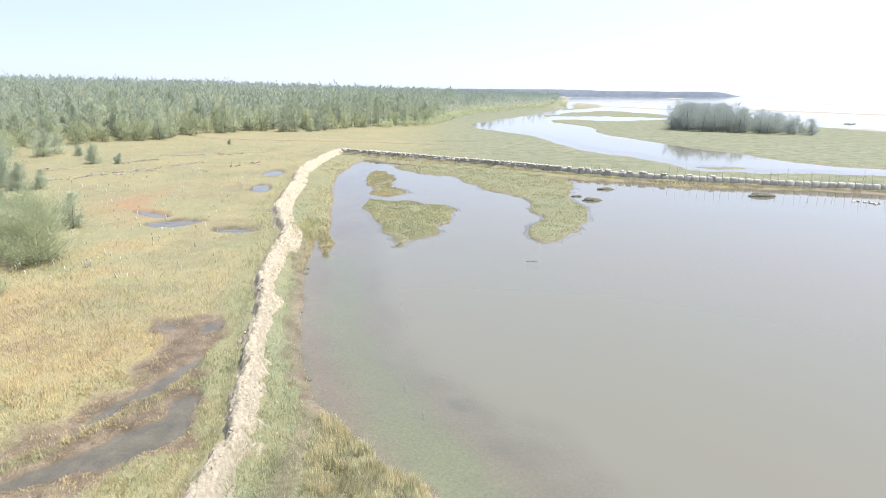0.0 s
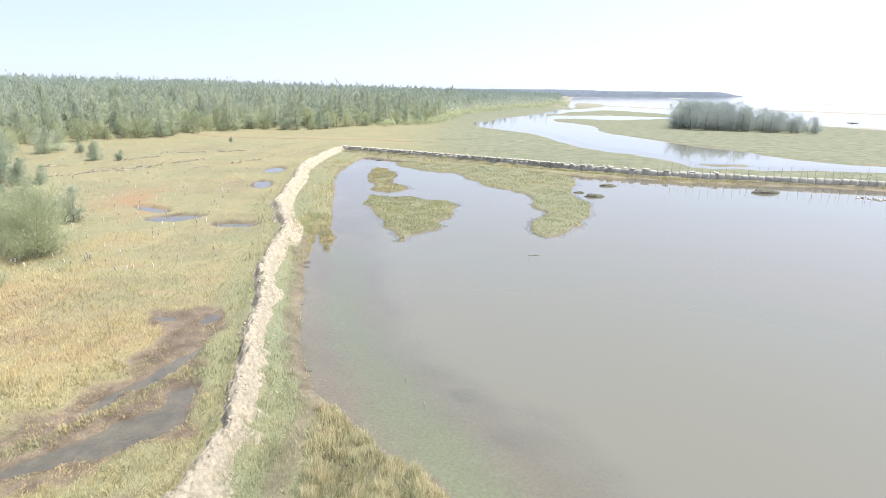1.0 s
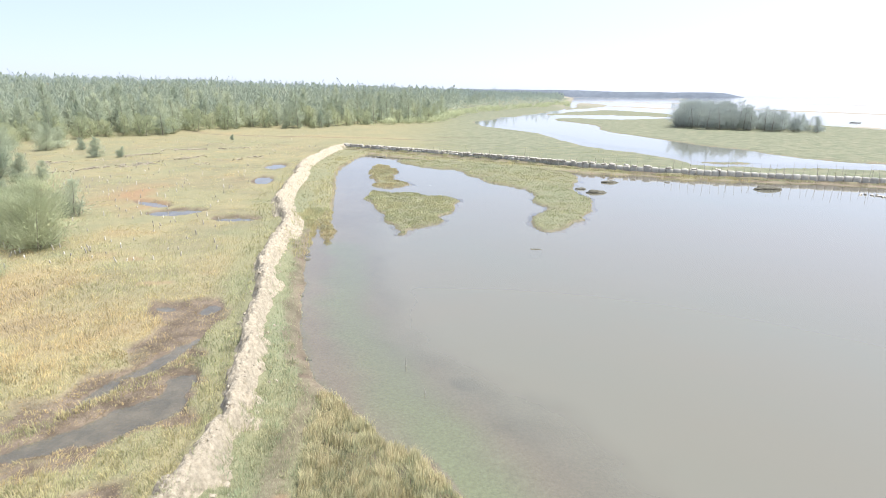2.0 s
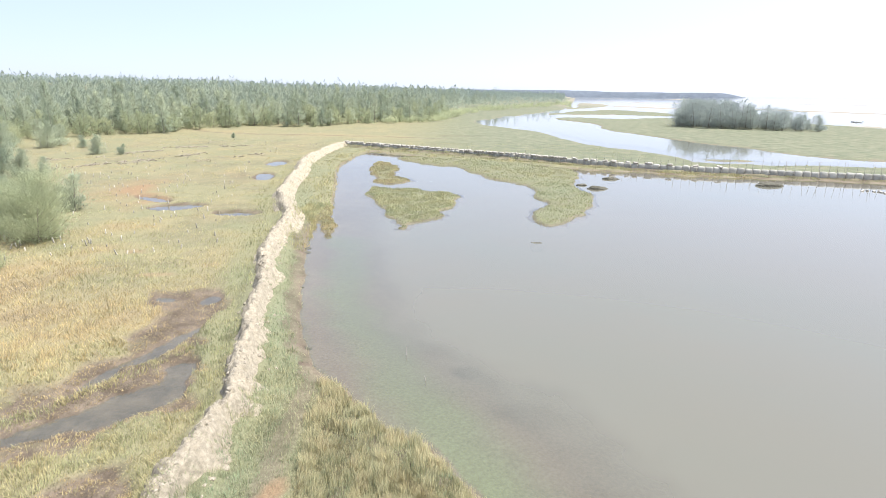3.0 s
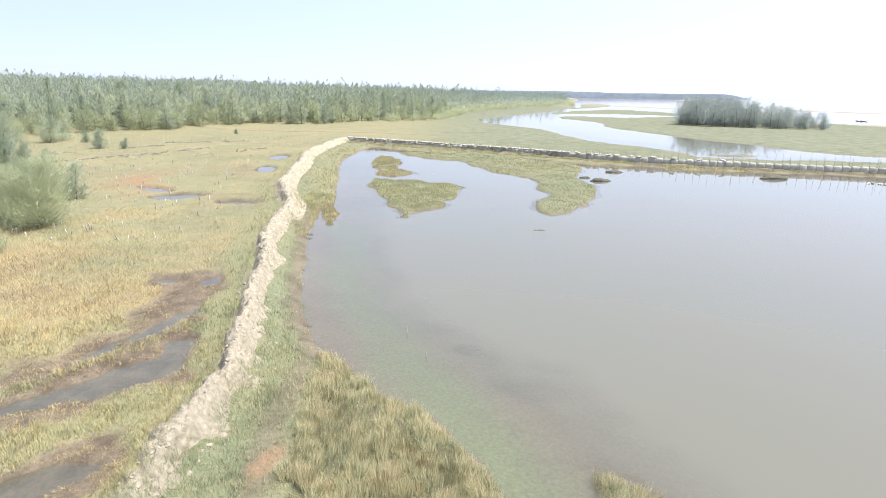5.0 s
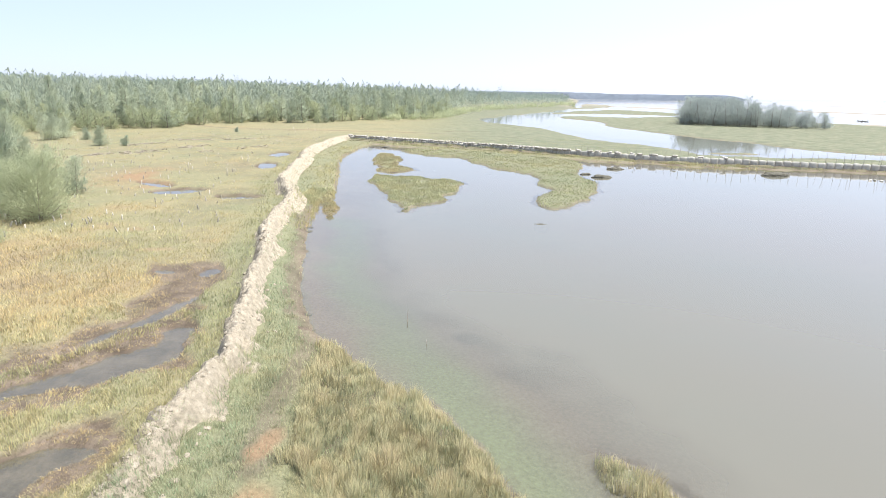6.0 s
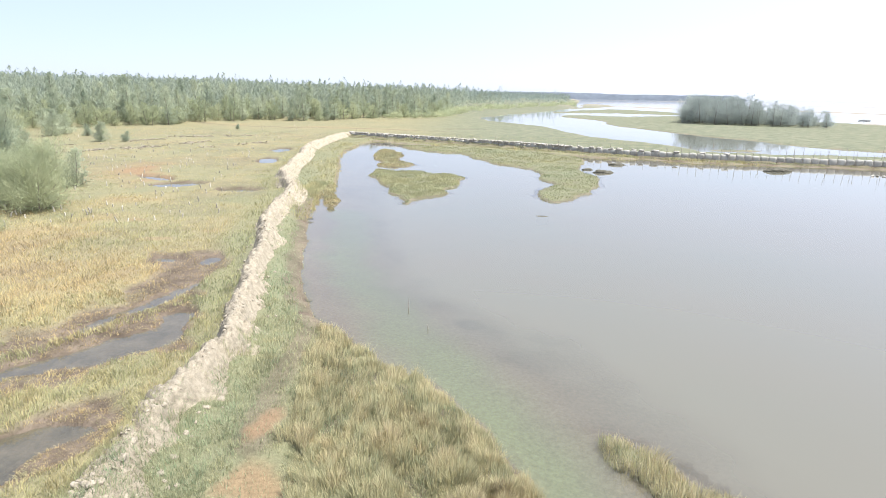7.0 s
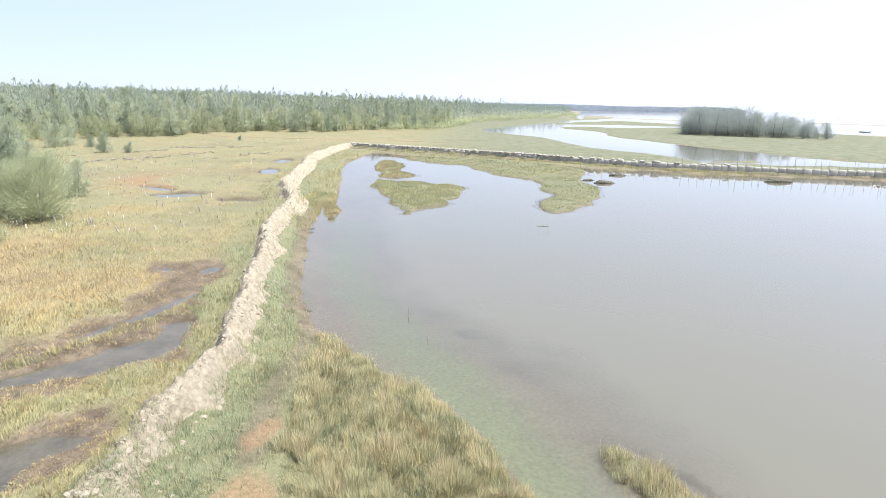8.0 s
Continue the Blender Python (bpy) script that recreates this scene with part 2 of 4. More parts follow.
    z = np.where(levee < 0.6, np.maximum(z, 0.14 * step(0.5, 0.12, levee) - 0.02 + 0.03 * small), z)
    off, along, side = away(x, y, BUND)
    u = off * side
    z = np.maximum(z, 0.42 * step(1.9, 0.4, off) + 0.05 * small * step(1.9, 1.2, off) - 9 * (off > 1.7))
    woff, _, wside = away(x, y, WALL)
    ledge = np.interp(x, [0, 25], [0.9, 0.36])
    berm = np.where(wside > 0, step(2.0 * ledge, 0.9 * ledge, woff) * np.interp(x, [5, 32], [0.62, 0.32]), step(2.6, 1.0, woff) * 0.45)
    z = np.where(woff < 2.7, np.maximum(z, berm + 0.05 * small - 0.05), z)
    rust = np.full(np.shape(x), -1e3)
    for cx, cy, a, b in RUST:
        rust = np.maximum(rust, blot(x + 0.25 * (wx - x) + 0.15 * small, y + 0.25 * (wy - y), cx, cy, a, b) + 0.3 * fbm(x, y, 0.7, 3, 46))
    g.update(z=z, r=r, pond=pond, sea=sea, isle=isle, bar=bar, sand=sand, wet=wet, flat=flat, levee=levee, u=u, along=along, wall=woff * wside, rust=rust, wood=wood, meadow=inside(x + 0.45 * fbm(x, y, 1.1, 3, 47), y, MEADOW), small=small, mound=mound, broad=fbm(x, y, 6, 3, 103))
    return g


def sward_tone(x, y, g):
    """How dry the sward is: 0 fresh green, 0.3 olive, 0.6 straw, 0.76 russet; one rule for blades and the turf under them."""
    broad, u = g["broad"], g["u"]
    dry = np.maximum(step(46, 28, y + 0.3 * (x + 20)) * step(-8, -13, x), 0.5 * step(18, 14, y))
    tone = 0.47 + 0.15 * dry + (0.08 + 0.12 * step(60, 40, y)) * broad + 0.1 * fbm(x, y, 2.4, 3, 141)
    tone = tone + 0.14 * step(0.15, 0.6, fbm(x, y, 9, 3, 142)) * step(70, 50, y) * step(-9, -14, x)
    tone = tone + 0.16 * step(9, 2, np.abs(y + 0.25 * x - 131)) * step(14, -10, x)
    strip = step(-3.4, -1.6, u + 0.5 * broad - 2.0 * step(19, 15, y)) * step(70, 45, y)
    tone = tone * (1 - strip) + (0.35 + 0.12 * broad) * strip
    tone = np.where((u > -0.1) & (g["wall"] > -0.9), 0.36 + 0.1 * broad - 0.17 * step(4.2, 1.6, u) * step(75, 45, y), tone)
    lagoon = np.maximum((g["wall"] <= -0.9) * (g["r"] > 40) * step(-18, 16, x + 6 * broad), g["bar"] > -2)
    tone = tone * (1 - lagoon) + (0.24 + 0.16 * broad) * lagoon
    tone = np.where(g["isle"] > -0.5, 0.27 + 0.1 * broad, tone)
    return np.clip(tone, 0.02, 0.78)


# ---------------------------------------------------------------- meshes
def mesh_of(name, verts, faces_by_size, points=None):
    """A mesh from arrays; points: named values for each vertex."""
    me = bpy.data.meshes.new(name)
    verts = np.asarray(verts, np.float32)
    me.vertices.add(len(verts))
    me.vertices.foreach_set("co", verts.ravel())
    loops = np.concatenate([np.asarray(f, np.int32).ravel() for f in faces_by_size])
    starts, at = [], 0
    for f in faces_by_size:
        n, k = np.shape(f)
        starts.append(at + k * np.arange(n))
        at += n * k
    starts = np.concatenate(starts).astype(np.int32)
    me.loops.add(len(loops))
    me.loops.foreach_set("vertex_index", loops)
    me.polygons.add(len(starts))
    me.polygons.foreach_set("loop_start", starts)
    me.update(calc_edges=True)
    for key, values in (points or {}).items():
        layer = me.attributes.new(key, "FLOAT", "POINT")
        layer.data.foreach_set("value", np.asarray(values, np.float32))
    return me


def smooth(me):
    me.polygons.foreach_set("use_smooth", np.ones(len(me.polygons), bool))
    return me


def part(name, data, material, parent=None, label=""):
    """Links a mesh or a bmesh as one object under a thing or a part."""
    if isinstance(data, bmesh.types.BMesh):
        me = bpy.data.meshes.new(name)
        data.to_mesh(me)
        data.free()
        data = me
    if material and not data.materials:
        data.materials.append(material)
    ob = new(name, data)
    if parent:
        ob.parent = parent
    return tagged(ob, label)


# ---------------------------------------------------------------- materials
def shader(name, rough=0.9, spec=0.2):
    m = bpy.data.materials.new(name)
    m.use_nodes = True
    b = m.node_tree.nodes["Principled BSDF"]
    b.inputs["Roughness"].default_value = rough
    b.inputs["Specular IOR Level"].default_value = spec
    return m, m.node_tree.nodes, m.node_tree.links, b


def ramp_node(nodes, stops):
    n = nodes.new("ShaderNodeValToRGB")
    e = n.color_ramp.elements
    while len(e) < len(stops):
        e.new(0.5)
    for k, (at, colour) in zip(e, stops):
        k.position, k.color = at, (*colour, 1)
    return n


def noise_node(nodes, links, size, detail=4, rough=0.6, coords=None):
    n = nodes.new("ShaderNodeTexNoise")
    n.inputs["Scale"].default_value = 1 / size
    n.inputs["Detail"].default_value = detail
    n.inputs["Roughness"].default_value = rough
    if coords:
        links.new(coords, n.inputs["Vector"])
    return n


def mix_node(nodes, links, a, b, fac, kind="MIX"):
    n = nodes.new("ShaderNodeMix")
    n.data_type, n.blend_type = "RGBA", kind
    for socket, v in ((n.inputs[6], a), (n.inputs[7], b), (n.inputs[0], fac)):
        if isinstance(v, bpy.types.NodeSocket):
            links.new(v, socket)
        elif isinstance(v, tuple):
            socket.default_value = (*v, 1)
        else:
            socket.default_value = v
    return n.outputs[2]


def value_of(nodes, key):
    n = nodes.new("ShaderNodeAttribute")
    n.attribute_name = key
    return n.outputs["Fac"]


def world_place(nodes):
    return nodes.new("ShaderNodeNewGeometry").outputs["Position"]


BLADES = [(0.0, (0.182, 0.212, 0.132)), (0.3, (0.213, 0.217, 0.122)), (0.6, (0.294, 0.254, 0.138)), (0.76, (0.322, 0.244, 0.13)), (0.87, (0.165, 0.14, 0.098)), (1.0, (0.135, 0.118, 0.085))]


def ground_material():
    m, n, l, b = shader("marsh_soil", 0.95, 0.15)
    p = world_place(n)
    fine, mid, wide = noise_node(n, l, 0.12, 5, 0.7, p), noise_node(n, l, 1.1, 5, 0.65, p), noise_node(n, l, 11, 4, 0.6, p)
    turf = ramp_node(n, [(0.25, (0.125, 0.115, 0.07)), (0.5, (0.2, 0.18, 0.11)), (0.75, (0.265, 0.232, 0.145))])
    l.new(mid.outputs["Fac"], turf.inputs[0])
    patch = ramp_node(n, [(k, tuple(0.93 * v for v in c)) for k, c in BLADES])
    l.new(value_of(n, "tone"), patch.inputs[0])
    c = mix_node(n, l, turf.outputs[0], patch.outputs[0], 0.65)
    mud = ramp_node(n, [(0.35, (0.09, 0.07, 0.051)), (0.65, (0.19, 0.15, 0.11))])
    l.new(mid.outputs["Fac"], mud.inputs[0])
    c = mix_node(n, l, c, mud.outputs[0], value_of(n, "mud"))
    lush = ramp_node(n, [(0.38, (0.116, 0.132, 0.084)), (0.5, (0.168, 0.176, 0.114)), (0.62, (0.226, 0.212, 0.145))])
    l.new(noise_node(n, l, 2.4, 6, 0.75, p).outputs["Fac"], lush.inputs[0])
    c = mix_node(n, l, c, lush.outputs[0], value_of(n, "lush"))
    c = mix_node(n, l, c, (0.262, 0.165, 0.095), value_of(n, "rust"))
    bed = ramp_node(n, [(0.3, (0.185, 0.142, 0.112)), (0.7, (0.265, 0.213, 0.17))])
    l.new(wide.outputs["Fac"], bed.inputs[0])
    c = mix_node(n, l, c, bed.outputs[0], value_of(n, "bed"))
    c = mix_node(n, l, c, (0.2, 0.228, 0.128), value_of(n, "weed"))
    c = mix_node(n, l, c, (0.065, 0.055, 0.042), value_of(n, "murk"))
    c = mix_node(n, l, c, (0.3, 0.265, 0.21), value_of(n, "sand"))
    grit = ramp_node(n, [(0.3, (0.72, 0.72, 0.72)), (0.7, (1.2, 1.2, 1.2))])
    l.new(fine.outputs["Fac"], grit.inputs[0])
    c = mix_node(n, l, c, grit.outputs[0], 1.0, "MULTIPLY")
    l.new(c, b.inputs["Base Color"])
    bump = n.new("ShaderNodeBump")
    bump.inputs["Strength"].default_value, bump.inputs["Distance"].default_value = 0.7, 0.06
    l.new(fine.outputs["Fac"], bump.inputs["Height"])
    l.new(bump.outputs[0], b.inputs["Normal"])
    return m


def water_material():
    m, n, l, b = shader("turbid_water", 1.0, 0.0)
    p = world_place(n)
    wide, band = noise_node(n, l, 26, 3, 0.5, p), noise_node(n, l, 7, 4, 0.6, p)
    tint = ramp_node(n, [(0.35, (0.176, 0.162, 0.124)), (0.5, (0.164, 0.162, 0.127)), (0.65, (0.152, 0.165, 0.129))])
    l.new(wide.outputs["Fac"], tint.inputs[0])
    c = mix_node(n, l, tint.outputs[0], (0.176, 0.16, 0.12), band.outputs["Fac"])
    l.new(c, b.inputs["Base Color"])
    ripple, swell, calm = noise_node(n, l, 0.3, 3, 0.6, p), noise_node(n, l, 3.0, 2, 0.5, p), noise_node(n, l, 9.0, 3, 0.6, p)
    gust = ramp_node(n, [(0.45, (0.1, 0.1, 0.1)), (0.65, (1, 1, 1))])
    l.new(calm.outputs["Fac"], gust.inputs[0])
    waves = n.new("ShaderNodeMath")
    waves.operation = "MULTIPLY"
    l.new(ripple.outputs["Fac"], waves.inputs[0])
    l.new(gust.outputs[0], waves.inputs[1])
    total = n.new("ShaderNodeMath")
    total.operation = "MULTIPLY_ADD"
    total.inputs[1].default_value = 0.15
    l.new(waves.outputs[0], total.inputs[0])
    l.new(swell.outputs["Fac"], total.inputs[2])
    bump = n.new("ShaderNodeBump")
    bump.inputs["Strength"].default_value, bump.inputs["Distance"].default_value = 0.12, 0.02
    l.new(total.outputs[0], bump.inputs["Height"])
    clear = n.new("ShaderNodeBsdfTransparent")
    clear.inputs[0].default_value = (0.92, 0.95, 0.9, 1)
    body = n.new("ShaderNodeMixShader")
    depth = n.new("ShaderNodeMapRange")                # clear where it is a film over mud, turbid where deep
    depth.interpolation_type = "SMOOTHSTEP"
    depth.inputs["From Max"].default_value, depth.inputs["To Min"].default_value, depth.inputs["To Max"].default_value = 0.55, 0.22, 0.82
    l.new(value_of(n, "depth"), depth.inputs["Value"])
    l.new(depth.outputs[0], body.inputs[0])
    l.new(clear.outputs[0], body.inputs[1])
    l.new(b.outputs[0], body.inputs[2])
    gloss = n.new("ShaderNodeBsdfGlossy")
    gloss.inputs["Color"].default_value = (1, 1, 1, 1)
    gloss.inputs["Roughness"].default_value = 0.05
    l.new(bump.outputs[0], gloss.inputs["Normal"])
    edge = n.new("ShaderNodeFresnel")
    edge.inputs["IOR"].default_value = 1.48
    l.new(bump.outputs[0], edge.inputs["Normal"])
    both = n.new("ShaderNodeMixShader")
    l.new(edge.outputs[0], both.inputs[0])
    l.new(body.outputs[0], both.inputs[1])
    l.new(gloss.outputs[0], both.inputs[2])
    l.new(both.outputs[0], n["Material Output"].inputs["Surface"])
    return m


def grass_material(name, stops, sward=0.7, glow=0.75):
    m, n, l, b = shader(name, 0.85, 0.08)
    tone = ramp_node(n, stops)
    l.new(value_of(n, "tone"), tone.inputs[0])
    isle = n.new("ShaderNodeNewGeometry").outputs["Random Per Island"]
    vary = ramp_node(n, [(0.0, (0.85, 0.85, 0.83)), (1.0, (1.15, 1.15, 1.12))])
    l.new(isle, vary.inputs[0])
    c = mix_node(n, l, tone.outputs[0], vary.outputs[0], 1.0, "MULTIPLY")
    l.new(c, b.inputs["Base Color"])
    up = n.new("ShaderNodeVectorMath")                 # blades stand so close that they take the light as one sward
    up.operation = "MULTIPLY_ADD"
    up.inputs[1].default_value, up.inputs[2].default_value = (1 - sward,) * 3, (0, 0, sward)
    l.new(n.new("ShaderNodeNewGeometry").outputs["Normal"], up.inputs[0])
    l.new(up.outputs[0], b.inputs["Normal"])
    soft = n.new("ShaderNodeBsdfTranslucent")
    l.new(mix_node(n, l, (0, 0, 0), c, glow), soft.inputs[0])
    both = n.new("ShaderNodeAddShader")
    l.new(b.outputs[0], both.inputs[0])
    l.new(soft.outputs[0], both.inputs[1])
    l.new(both.outputs[0], n["Material Output"].inputs["Surface"])
    return m


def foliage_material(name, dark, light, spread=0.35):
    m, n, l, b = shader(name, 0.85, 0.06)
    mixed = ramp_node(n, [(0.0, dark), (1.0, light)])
    isle = n.new("ShaderNodeNewGeometry").outputs["Random Per Island"]
    each = n.new("ShaderNodeObjectInfo").outputs["Random"]
    # tree-sized tone noise: varies the trees and stands in for their sun and shade
    p = noise_node(n, l, 4.5, 3, 0.55, world_place(n))
    f = n.new("ShaderNodeMath")
    f.operation = "MULTIPLY_ADD"
    f.inputs[1].default_value = 0.12
    l.new(isle, f.inputs[0])
    f2 = n.new("ShaderNodeMath")
    f2.operation = "MULTIPLY_ADD"
    f2.inputs[1].default_value = spread
    l.new(each, f2.inputs[0])
    f3 = n.new("ShaderNodeMath")
    f3.operation = "MULTIPLY_ADD"
    f3.inputs[1].default_value, f3.inputs[2].default_value = 2.2, -0.8
    l.new(p.outputs["Fac"], f3.inputs[0])
    l.new(f3.outputs[0], f2.inputs[2])
    l.new(f2.outputs[0], f.inputs[2])
    l.new(f.outputs[0], mixed.inputs[0])
    l.new(mixed.outputs[0], b.inputs["Base Color"])
    soft = n.new("ShaderNodeBsdfTranslucent")
    l.new(mix_node(n, l, (0, 0, 0), mixed.outputs[0], 0.9), soft.inputs[0])
    bulk = n.new("ShaderNodeAttribute")                # needles take the light as one soft mass
    bulk.attribute_name = "mass"
    turned = n.new("ShaderNodeVectorTransform")
    turned.vector_type, turned.convert_from, turned.convert_to = "NORMAL", "OBJECT", "WORLD"
    l.new(bulk.outputs["Vector"], turned.inputs[0])
    up = n.new("ShaderNodeVectorMath")
    up.operation = "MULTIPLY_ADD"
    up.inputs[1].default_value, up.inputs[2].default_value = (0.8, 0.8, 0.8), (0, 0, 0.3)
    l.new(turned.outputs[0], up.inputs[0])
    facing = n.new("ShaderNodeVectorMath")
    facing.operation = "MULTIPLY_ADD"
    facing.inputs[1].default_value = (0.4, 0.4, 0.4)
    l.new(n.new("ShaderNodeNewGeometry").outputs["Normal"], facing.inputs[0])
    l.new(up.outputs[0], facing.inputs[2])
    l.new(facing.outputs[0], b.inputs["Normal"])
    both = n.new("ShaderNodeAddShader")
    l.new(b.outputs[0], both.inputs[0])
    l.new(soft.outputs[0], both.inputs[1])
    l.new(both.outputs[0], n["Material Output"].inputs["Surface"])
    return m


def mottled_material(name, dark, light, size, rough=0.9, relief=0.02, by_object=0.0):
    m, n, l, b = shader(name, rough, 0.2)
    p = world_place(n)
    a, f = noise_node(n, l, size, 5, 0.65, p), noise_node(n, l, size / 9, 4, 0.7, p)
    c = ramp_node(n, [(0.3, dark), (0.7, light)])
    l.new(a.outputs["Fac"], c.inputs[0])
    grit = ramp_node(n, [(0.3, (0.8, 0.8, 0.8)), (0.7, (1.15, 1.15, 1.15))])
    l.new(f.outputs["Fac"], grit.inputs[0])
    out = mix_node(n, l, c.outputs[0], grit.outputs[0], 1.0, "MULTIPLY")
    if by_object:
        vary = ramp_node(n, [(0.0, (1 - by_object,) * 3), (1.0, (1 + by_object,) * 3)])
        l.new(n.new("ShaderNodeObjectInfo").outputs["Random"], vary.inputs[0])
        out = mix_node(n, l, out, vary.outputs[0], 1.0, "MULTIPLY")
    l.new(out, b.inputs["Base Color"])
    bump = n.new("ShaderNodeBump")
    bump.inputs["Strength"].default_value, bump.inputs["Distance"].default_value = 0.8, relief
    l.new(f.outputs["Fac"], bump.inputs["Height"])
    l.new(bump.outputs[0], b.inputs["Normal"])
    return m


SOIL = ground_material()
WATER = water_material()
GRASS = grass_material("marsh_grass_blades", BLADES)
TALL_GRASS = grass_material("cordgrass_blades", [(0.0, (0.16, 0.195, 0.12)), (0.3, (0.2, 0.197, 0.118)), (0.55, (0.283, 0.255, 0.152)), (0.76, (0.305, 0.25, 0.152)), (0.87, (0.15, 0.127, 0.085)), (1.0, (0.12, 0.105, 0.072))], 0.4, 0.6)
# The wood's needles are paler than real foliage: a haze veil in the colour.
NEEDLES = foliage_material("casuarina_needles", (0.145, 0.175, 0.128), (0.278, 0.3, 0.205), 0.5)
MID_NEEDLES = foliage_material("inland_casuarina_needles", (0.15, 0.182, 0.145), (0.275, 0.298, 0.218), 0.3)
# Bluer for the far trees: distance haze put into the needle colour.
HAZED_NEEDLES = foliage_material("haze_tinted_casuarina_needles", (0.15, 0.185, 0.16), (0.25, 0.28, 0.228), 0.3)
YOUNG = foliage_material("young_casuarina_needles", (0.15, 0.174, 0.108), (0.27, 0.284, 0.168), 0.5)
# Grove leaves are painted pale and bluish in place of the air's haze.
HAZED_GROVE = foliage_material("haze_paled_grove_leaves", (0.165, 0.19, 0.178), (0.225, 0.25, 0.222))
BARK = mottled_material("grey_bark", (0.12, 0.1, 0.085), (0.26, 0.22, 0.19), 0.3)
CLAY = mottled_material("dry_sandy_clay", (0.245, 0.211, 0.154), (0.475, 0.412, 0.31), 0.18, 0.95, 0.06)
CLOD = mottled_material("dry_clay_clod", (0.25, 0.217, 0.162), (0.41, 0.358, 0.277), 0.2, 0.95, 0.01)
SACK = mottled_material("weathered_woven_sack", (0.29, 0.28, 0.24), (0.43, 0.412, 0.36), 0.5, 0.85, 0.02, 0.15)
PALE_SACK = mottled_material("bleached_woven_sack", (0.33, 0.302, 0.252), (0.5, 0.463, 0.4), 0.3, 0.8, 0.02, 0.15)
BAMBOO = mottled_material("weathered_bamboo", (0.26, 0.235, 0.2), (0.4, 0.365, 0.31), 0.2)
WHITE_PAINT = mottled_material("worn_white_paint", (0.6, 0.6, 0.58), (0.78, 0.78, 0.76), 0.4, 0.6, 0.005)
WET_MUD = mottled_material("wet_dark_mud", (0.07, 0.066, 0.05), (0.16, 0.15, 0.112), 0.35, 0.9, 0.06)
CUT_WOOD = mottled_material("bleached_cut_wood", (0.3, 0.27, 0.22), (0.52, 0.48, 0.4), 0.1, by_object=0.4)
BRUSH = mottled_material("dead_brushwood", (0.24, 0.21, 0.16), (0.42, 0.37, 0.29), 0.5)
# The ridge's blue-grey is distance haze painted as base colour.
HAZE_WOOD = mottled_material("haze_blue_wooded_ridge", (0.115, 0.133, 0.155), (0.14, 0.16, 0.182), 200, 1.0, 0.0)


# ---------------------------------------------------------------- ground and water
def build_ground():
    r1 = 5.0 * 1.0095 ** np.arange(0, 275)
    r2 = r1[-1] * 1.017 ** np.arange(1, 172)
    r3 = r2[-1] * 1.12 ** np.arange(1, 12)
    radii = np.concatenate([[0.6, 2.2, 3.8], r1, r2, r3[r3 < 4800], [4800.0]])
    front = np.radians(np.linspace(-47, 47, 350))
    back = np.radians(np.linspace(47, 313, 64))[1:-1]
    turn = np.concatenate([front, back])
    rr, tt = np.meshgrid(radii, turn, indexing="ij")
    x, y = (rr * np.sin(tt)).ravel(), (rr * np.cos(tt)).ravel()
    g = plan(x, y)
    rows, cols = rr.shape
    i = np.arange(rows - 1)[:, None] * cols + np.arange(cols)[None]
    j = np.arange(rows - 1)[:, None] * cols + (np.arange(cols)[None] + 1) % cols
    quads = np.stack([i, i + cols, j + cols, j], -1).reshape(-1, 4)
    verts = np.concatenate([np.stack([x, y, g["z"]], -1), [[0, 0, float(plan(np.zeros(1), np.zeros(1))["z"][0])]]])
    hub = len(verts) - 1
    fan = np.stack([np.full(cols, hub), np.arange(cols), (np.arange(cols) + 1) % cols], -1)
    bed = np.where((g["pond"] > -0.2) | (g["sea"] > -0.4), step(0.015, -0.05, g["z"]), 0)
    mud = np.clip(np.maximum(0.7 * step(-0.5, 0.4, g["flat"]), step(-0.3, 0.0, g["wet"])) + 0.9 * step(0.16, 0.03, g["z"]) + 0.22 * step(0.1, 0.5, fbm(x, y, 5, 4, 61)) * (g["u"] < -2) * (g["r"] < 130), 0, 1)
    band = away(x + 0.8 * fbm(x, y, 4, 3, 71), y + 1.2 * fbm(x, y, 5, 3, 72), rounded([(-6.79, 40.5), (-5.43, 29.11), (-3.28, 23.38), (-0.52, 17.58), (2.26, 13.23), (3.67, 8.83)], closed=False))[0]
    mud = np.maximum(mud, step(-0.6, -0.1, g["mound"] - (g["mound"] <= 0)))
    trail = away(x + 0.2 * g["small"], y, rounded([(-5.3, 21.5), (-4.9, 19.0), (-4.75, 16.2), (-4.9, 13.8), (-4.5, 11.5)], closed=False))[0]
    mud = np.maximum(mud, 0.6 * step(0.75, 0.2, trail))
    track = away(x, y + 1.5 * fbm(x, y, 12, 2, 73), np.array([(-66.9, 147.5), (-47.4, 141.9), (-31.0, 138.1), (-17.0, 135.0), (-0.7, 131.1)]))[0]
    mud = np.maximum(mud, 0.6 * step(1.6, 0.5, track))
    mud = np.maximum(mud, 0.9 * (g["wall"] > 0) * step(2.2, 1.4, g["wall"]))
    murk = away(x + 0.5 * fbm(x, y, 2, 3, 74), y + 0.8 * fbm(x, y, 3, 3, 75), rounded([(-4.4, 40), (-3.6, 32.3), (-2.9, 28.8), (-1.0, 24), (0.8, 20.6), (2.7, 17.2), (4.4, 13.6), (5.4, 11.5)], closed=False))[0]
    murk = 0.5 * step(1.1, 0.1, murk) * step(-0.5, 0.5, fbm(x, y, 3, 3, 76)) + step(0, 0.7, blot(x + 0.3 * g["small"], y, 1.0, 20.4, 0.9, 0.8)) + 0.7 * step(0, 0.7, blot(x + 0.3 * g["small"], y, 4.0, 19.4, 1.4, 1.0))
